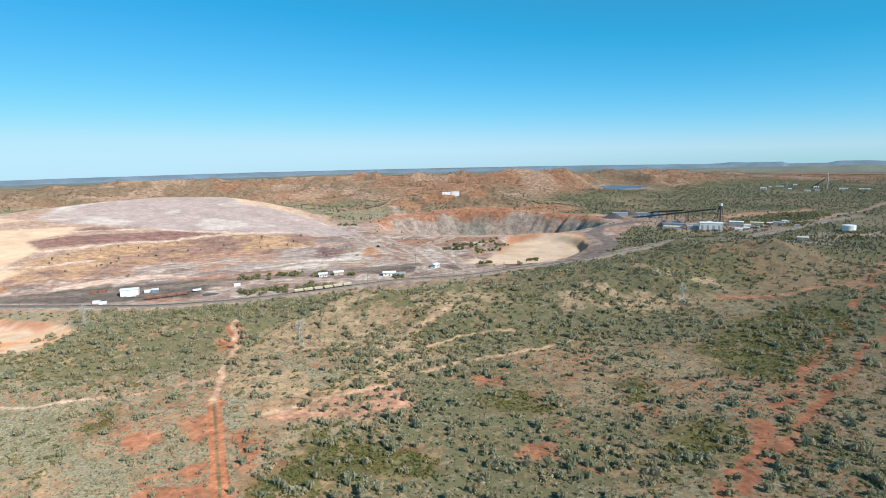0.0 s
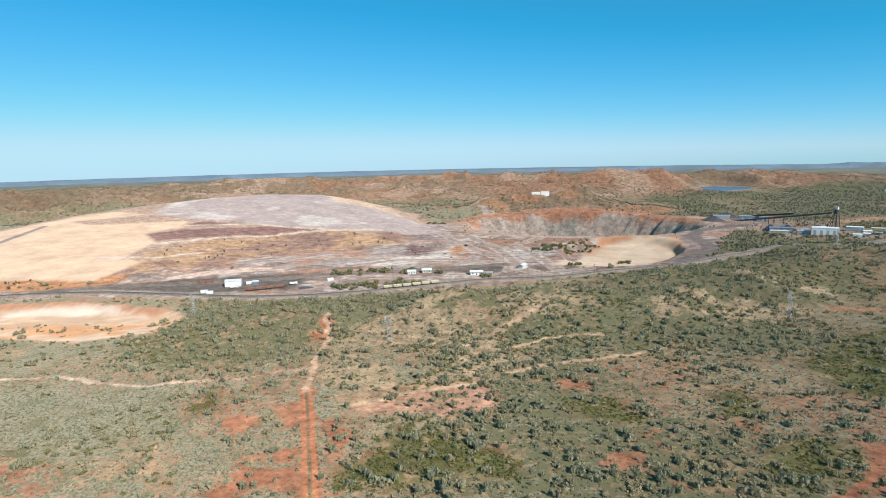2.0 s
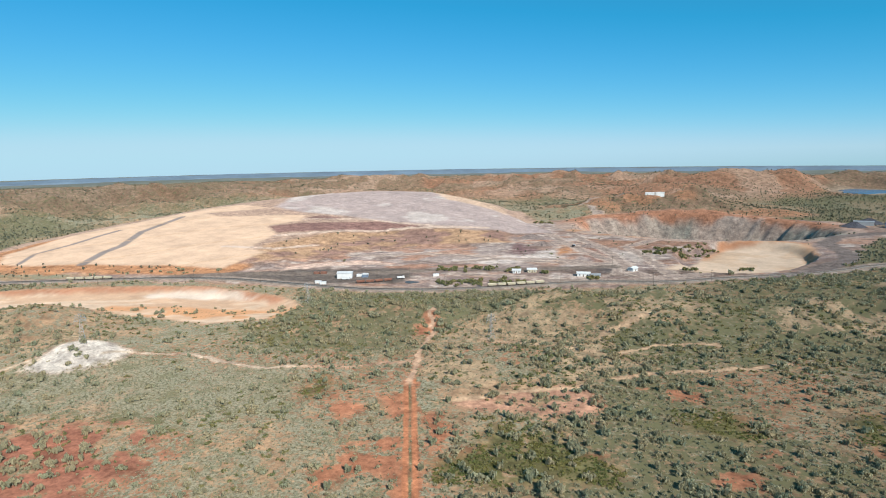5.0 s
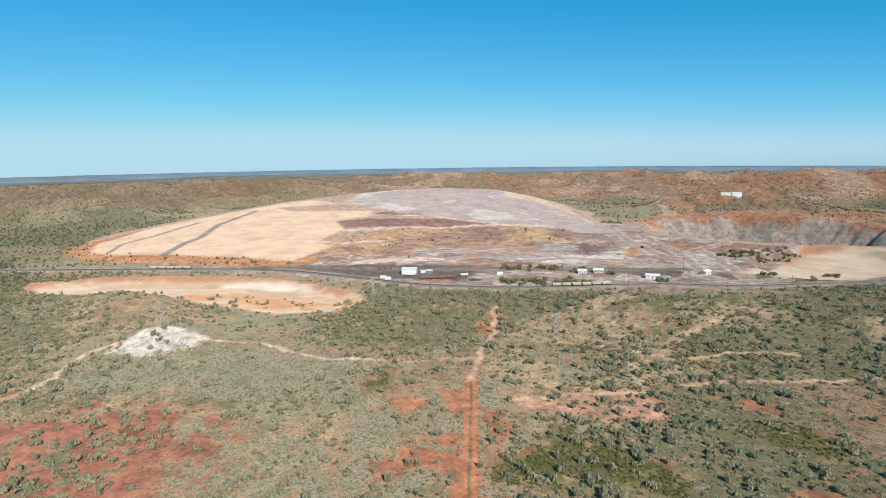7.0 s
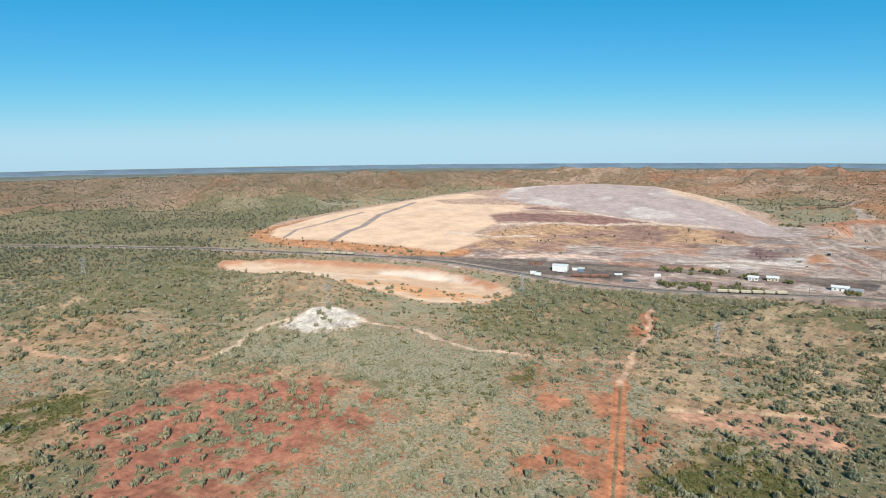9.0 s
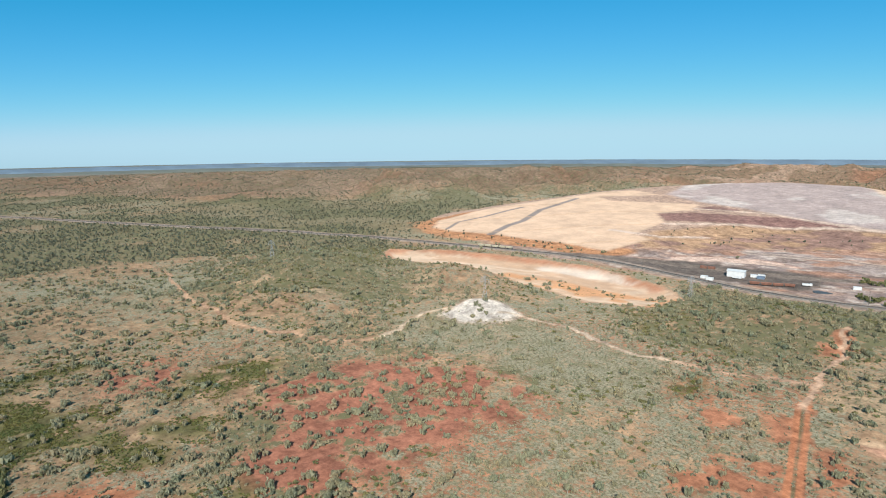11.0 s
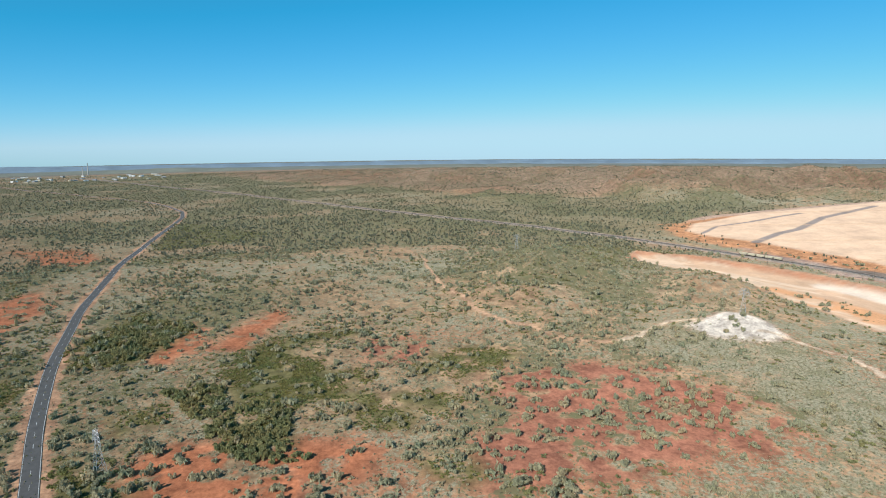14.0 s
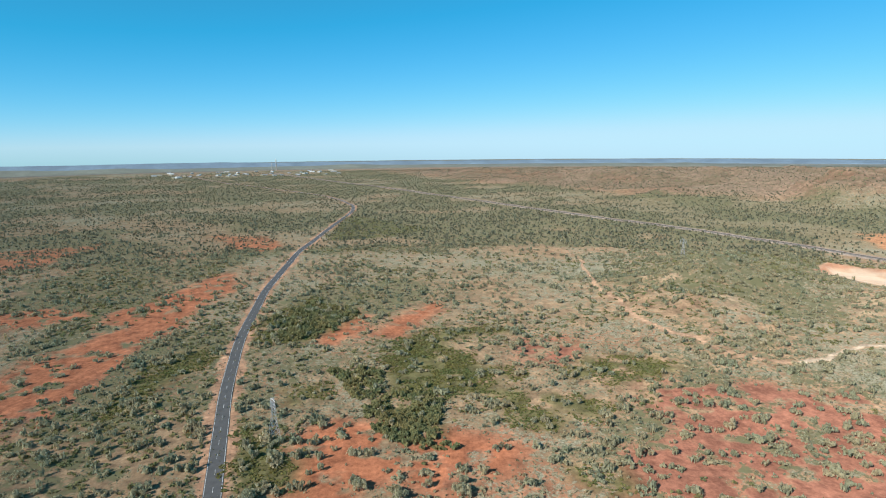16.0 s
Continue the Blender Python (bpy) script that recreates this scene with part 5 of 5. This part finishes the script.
def wagon_kind(x, y, turn, material, label, group):
    """An open ore wagon on two bogies."""
    ob = thing("rail_wagon", x, y, turn, label, "wagon", group)
    ob.location.z += 0.75
    bm = bmesh.new()
    low, high = (-3.4, 3.4, -0.9, 0.9), (-4.1, 4.1, -1.4, 1.4)
    ring = []
    for (x0, x1, y0, y1), z in ((low, 0.95), (high, 2.8), ((high[0] + 0.12, high[1] - 0.12, high[2] + 0.12, high[3] - 0.12), 2.8), ((low[0] + 0.12, low[1] - 0.12, low[2] + 0.12, low[3] - 0.12), 1.1)):
        ring.append([bm.verts.new(p) for p in ((x0, y0, z), (x1, y0, z), (x1, y1, z), (x0, y1, z))])
    for a, b in zip(ring[:-1], ring[1:]):
        for k in range(4):
            bm.faces.new([a[k], a[(k + 1) % 4], b[(k + 1) % 4], b[k]])
    bm.faces.new(ring[0][::-1])
    bm.faces.new(ring[-1])
    part("hopper", bm, material, ob)
    bm = bmesh.new()
    box(bm, -4.3, 4.3, -0.35, 0.35, 0.6, 0.94)
    part("underframe", bm, DARK_STEEL, ob)
    for bx in (-2.8, 2.8):
        bm = bmesh.new()
        box(bm, bx - 1.1, bx + 1.1, -1.0, 1.0, 0.35, 0.59)
        bogie = part("bogie", bm, DARK_STEEL, ob)
        for wx in (bx - 0.75, bx + 0.75):
            for s in (-0.75, 0.75):
                bm = bmesh.new()
                bar(bm, (wx, s - 0.06, 0.42), (wx, s + 0.06, 0.42), 0.42, sides=12)
                part("wheel", bm, STEEL, bogie)
    return ob


def along_line(line, x, y, gap, count):
    """Places and headings for vehicles that stand in a row on a line, from the spot nearest to x, y."""
    p = resampled(line, 1.0)
    k = int(np.argmin(np.hypot(p[:, 0] - x, p[:, 1] - y)))
    out = []
    for n in range(count):
        q, d = p[k + int(n * gap)], p[k + int(n * gap) + 2] - p[k + int(n * gap)]
        out.append((q[0], q[1], math.degrees(math.atan2(d[1], d[0]))))
    return out


SIDING = [(-290, 490), (-249, 500), (-225, 522), (-180, 540)]
first = None
for x, y, turn in along_line(SIDING, -252, 499, 9, 4):
    if first is None:
        first = wagon_kind(x, y, turn, RUST, "rust-red open ore wagon in the railway yard", "rust-red wagons")
        first.location.z -= 0.7
    else:
        copy_thing(first, pose(x, y, height(x, y), 0, 0, turn))
for start, count in (((-545, 439), 5), ((-128, 515), 6)):
    first = None
    for x, y, turn in along_line(RAIL_LINE, *start, 9, count):
        if first is None:
            first = wagon_kind(x, y, turn, CREAM, "cream ore wagon standing on the railway line", "wagons on the line")
        else:
            copy_thing(first, pose(x, y, height(x, y) + 0.75, 0, 0, turn))

# houses and offices between the railway and the mine
house(-106, 592, 15, 9, 6.5, CREAM, SHEET_WHITE, "small cream house with a pale roof by the mine road")
house(-120, 584, 10, 8, 6, SHEET_WHITE, SHEET_WHITE, "small white cottage by the mine road")
house(-54, 584, 5, 12, 6.5, SHEET_WHITE, SHEET_WHITE, "long white mine office with bushes before it")
house(-42, 578, 10, 8, 6, SHEET_WHITE, SHEET_GREY, "white site building with a grey roof")
house(-9, 622, 60, 9, 6, SHEET_WHITE, SHEET_WHITE, "white hut inside a bend of the mine road")
shed(9, 1247, 8, 17, 9, 8, SHEET_WHITE, SHEET_WHITE, "long white building on the hill above the pit", 0)
shed(28, 1250, 4, 16, 9, 8.6, SHEET_WHITE, SHEET_WHITE, "white steel building on the hill above the pit", 0)


# the shaft plant
def headframe(x, y, h):
    ob = thing("headframe", x, y, 25, "dark steel mine headframe with a sheave deck", "headframe")
    for sx in (-3.5, 3.5):
        for sy in (-3.5, 3.5):
            bm = bmesh.new()
            bar(bm, (sx, sy, -0.3), (sx * 0.55, sy * 0.55, h * 0.8), 0.45, 0.35, 6)
            part("leg", bm, DARK_STEEL, ob)
    for y0, y1 in ((0, 0), (3, 2)):
        bm = bmesh.new()
        bar(bm, (-13, y0, -0.3), (-2, y1, h * 0.8), 0.5, 0.4, 6)
        part("backstay", bm, DARK_STEEL, ob)
    bm = bmesh.new()
    for k in range(6):
        z0, z1 = h * 0.13 * k, h * 0.13 * (k + 1)
        a, b = 3.5 * (1 - 0.45 * z0 / (h * 0.8)), 3.5 * (1 - 0.45 * z1 / (h * 0.8))
        for s in (-1, 1):
            bar(bm, (-a, s * a, z0), (b, s * b, z1), 0.2, sides=4)
            bar(bm, (a, s * a, z0), (-b, s * b, z1), 0.2, sides=4)
            bar(bm, (s * a, -a, z0), (s * b, b, z1), 0.2, sides=4)
    part("bracing", bm, DARK_STEEL, ob)
    bm = bmesh.new()
    box(bm, -4.2, 4.2, -3, 3, h * 0.78, h * 0.82)
    part("deck", bm, DARK_STEEL, ob)
    for s in (-1.2, 1.2):
        bm = bmesh.new()
        bar(bm, (0, s - 0.2, h * 0.88), (0, s + 0.2, h * 0.88), 2.2, sides=20)
        part("sheave_wheel", bm, DARK_STEEL, ob)
    bm = bmesh.new()
    box(bm, -1.2, 1.2, -2.2, 2.2, h * 0.92, h * 1.08)
    part("cabin", bm, SHEET_WHITE, ob, "small pale cabin at the top")
    return ob


headframe(450, 962, 28)
shed(393, 868, -25, 30, 15, 11, SHEET_WHITE, SHEET_WHITE, "large white winder building below the headframe", 4, 1.2)
shed(352, 905, -20, 30, 12, 6, SHEET_BLUE, SHEET_BLUE, "faded blue workshop with a long roof", 4)
shed(340, 880, -20, 22, 9, 5, SHEET_GREY, CREAM, "grey store with a cream roof by the workshop", 3)
shed(372, 880, -20, 16, 9, 5, SHEET_GREY, SHEET_GREY, "grey steel store beside the winder building", 2)
shed(452, 912, -28, 20, 10, 6, SHEET_GREY, SHEET_WHITE, "grey shed with a pale roof below the headframe", 2)
shed(480, 905, -30, 18, 9, 5, CREAM, CREAM, "cream shed among the plant buildings", 2)
shed(510, 900, -30, 14, 8, 5, SHEET_GREY, SHEET_GREY, "small grey shed at the edge of the plant", 2)
shed(425, 850, -25, 10, 7, 4, SHEET_WHITE, SHEET_WHITE, "small white store near the winder building", 1)
shed(440, 858, -25, 8, 6, 4, SHEET_GREY, SHEET_WHITE, "small grey store near the winder building", 1)
shed(360, 1040, -15, 40, 12, 8, SHEET_BLUE, SHEET_GREY, "long grey-blue mill building behind the plant", 4)
shed(320, 1070, -15, 26, 10, 6, SHEET_GREY, SHEET_GREY, "grey mill store beside the ore heaps", 2)
shed(430, 705, -30, 12, 8, 4, SHEET_GREY, CREAM, "low pump house in the scrub", 1)
g = random.Random(12)
for k in range(16):
    u, v = g.uniform(0, 1), g.uniform(-1, 1)
    shed(330 + 210 * u + 10 * v, 925 - 30 * u + 34 * v, g.uniform(-40, 0), g.uniform(5, 11), g.uniform(4, 7), g.uniform(2.8, 4.5), g.choice((SHEET_GREY, CREAM, SHEET_WHITE, RUST)), g.choice((SHEET_GREY, SHEET_WHITE, SHEET_GREY)), "small weathered store among the plant buildings", 1, 0.8, "plant stores")
tank(562, 818, 8.2, 9.0, "large white round water tank on a rocky rise")


def conveyor(a, b, ha, hb):
    ob = thing("conveyor", a[0], a[1], 0, "dark inclined ore conveyor on trestles", "conveyor")
    d = Vector((b[0] - a[0], b[1] - a[1], 0))
    bm = bmesh.new()
    s, e = Vector((0, 0, ha)), Vector((d.x, d.y, hb))
    side = d.normalized().cross(Vector((0, 0, 1))) * 1.4
    corner = [bm.verts.new(p + o + Vector((0, 0, z))) for p in (s, e) for o, z in ((-side, 0), (side, 0), (side, 2.4), (-side, 2.4))]
    for f in ((0, 1, 2, 3), (7, 6, 5, 4), (0, 4, 5, 1), (1, 5, 6, 2), (2, 6, 7, 3), (3, 7, 4, 0)):
        bm.faces.new([corner[k] for k in f])
    part("gallery", bm, DARK_STEEL, ob)
    for k in range(1, 6):
        p = s.lerp(e, k / 6)
        for o in (side, -side):
            bm = bmesh.new()
            bar(bm, (p.x + o.x * 1.5, p.y + o.y * 1.5, -2), (p.x + o.x * 0.7, p.y + o.y * 0.7, p.z), 0.25, sides=5)
            part("trestle", bm, DARK_STEEL, ob)
    return ob


conveyor((330, 1010), (440, 955), 3, 20)
conveyor((345, 1060), (400, 985), 4, 16)


def heap(x, y, radius, h, colour, label):
    g = random.Random(int(x))
    bm = bmesh.new()
    bmesh.ops.create_cone(bm, cap_ends=True, segments=24, radius1=radius, radius2=radius * 0.12, depth=h, matrix=Matrix.Translation((0, 0, h / 2)))
    bmesh.ops.subdivide_edges(bm, edges=bm.edges[:], cuts=2, use_grid_fill=True)
    for v in bm.verts:
        v.co += Vector((g.uniform(-0.6, 0.6), g.uniform(-0.6, 0.6), g.uniform(-0.4, 0.4)))
    mesh = bpy.data.meshes.new("ore_mound")
    bm.to_mesh(mesh)
    bm.free()
    mesh.materials.append(colour)
    ob = new("ore_mound", mesh)
    ob.location = (x, y, height(x, y) - 0.6)
    return tagged(ob, label, "mound", "ore mounds")


ORE = plain("dark_ore", (0.08, 0.08, 0.095), 0.95, 0, 5.0, 0.3, 0.3)
ROCK = plain("waste_rock", (0.3, 0.23, 0.2), 0.95, 0, 5.0, 0.35, 0.4)
heap(345, 925, 11, 8, ORE, "dark cone of crushed ore beside the workshop")
heap(370, 930, 13, 7, ORE, "dark cone of crushed ore beside the workshop")
heap(300, 1045, 18, 8, ORE, "dark ore heap by the mill")
heap(335, 1095, 22, 9, ORE, "dark ore heap by the mill")
for x, y, r_, h_ in ((-125, 775, 16, 5), (-66, 772, 11, 4), (-150, 840, 20, 5)):
    heap(x, y, r_, h_, ROCK, "tipped heap of brown waste rock on the mine floor")


def stack(x, y, h, label):
    ob = thing("chimney_stack", x, y, 0, label, "chimney")
    bm = bmesh.new()
    bar(bm, (0, 0, -1), (0, 0, h), h * 0.05, h * 0.033, 16)
    part("shaft", bm, CONCRETE, ob)
    bm = bmesh.new()
    bar(bm, (0, 0, h), (0, 0, h + h * 0.03), h * 0.038, h * 0.038, 16)
    part("cap", bm, SHEET_WHITE, ob)
    return ob


stack(1050, 1630, 40, "tall pale chimney stack of a far works")
conveyor((1010, 1640), (1040, 1625), 2, 26)
for x, y, l, h_ in ((1030, 1645, 26, 9), (1075, 1600, 40, 6), (1110, 1570, 50, 5), (1018, 1725, 20, 14), (1003, 1740, 10, 20), (985, 1745, 40, 5), (890, 1655, 30, 8), (905, 1650, 12, 14), (945, 1545, 26, 7), (970, 1545, 18, 6), (925, 1590, 16, 9)):
    shed(x, y, -33, l * 0.5, 8, h_ * 0.6, SHEET_WHITE if l > 20 else SHEET_GREY, SHEET_WHITE, "pale steel works building on the far plain", 2, 1.0, "far works")


# lake behind the hills
def lake(name, x, y, l, w, turn, label, water=WATER):
    z = height(x, y)
    bm = bmesh.new()
    ring = []
    for k in range(40):
        a = k * math.tau / 40
        f = 1 + 0.14 * math.sin(3 * a + 1) + 0.07 * math.sin(7 * a)
        ring.append(bm.verts.new((l / 2 * f * math.cos(a), w / 2 * f * math.sin(a), 0)))
    low = [bm.verts.new((v.co.x * 1.1, v.co.y * 1.1, -12)) for v in ring]
    bm.faces.new(ring)
    for k in range(40):
        bm.faces.new([ring[k - 1], low[k - 1], low[k], ring[k]])
    mesh = bpy.data.meshes.new(name)
    bm.to_mesh(mesh)
    bm.free()
    mesh.materials.append(water)
    ob = new(name, mesh)
    ob.matrix_basis = pose(x, y, z + 0.5, 0, 0, turn)
    return tagged(ob, label, "lake", kind="structure")


lake("water", 528, 1760, 124, 180, -17, "blue lake among the stony hills")
lake("water", -207, 516, 13, 9, 10, "dark settling pond beside the railway yard", POND)

# the far town
stack(-2905, -985, 52, "tall pale smelter stack above the far town")
stack(-2930, -1015, 34, "smelter stack above the far town")
g = random.Random(4)
for k in range(46):
    b = radians(g.uniform(103, 119))
    r_ = g.uniform(2450, 3000)
    shed(-r_ * math.sin(b), r_ * math.cos(b), g.uniform(0, 180), g.uniform(10, 26), g.uniform(8, 12), g.uniform(3, 5), g.choice((SHEET_WHITE, SHEET_GREY, CREAM)), g.choice((SHEET_WHITE, SHEET_GREY, SHEET_GREY)), "pale building of the far town", 1, 1.0, "town buildings")
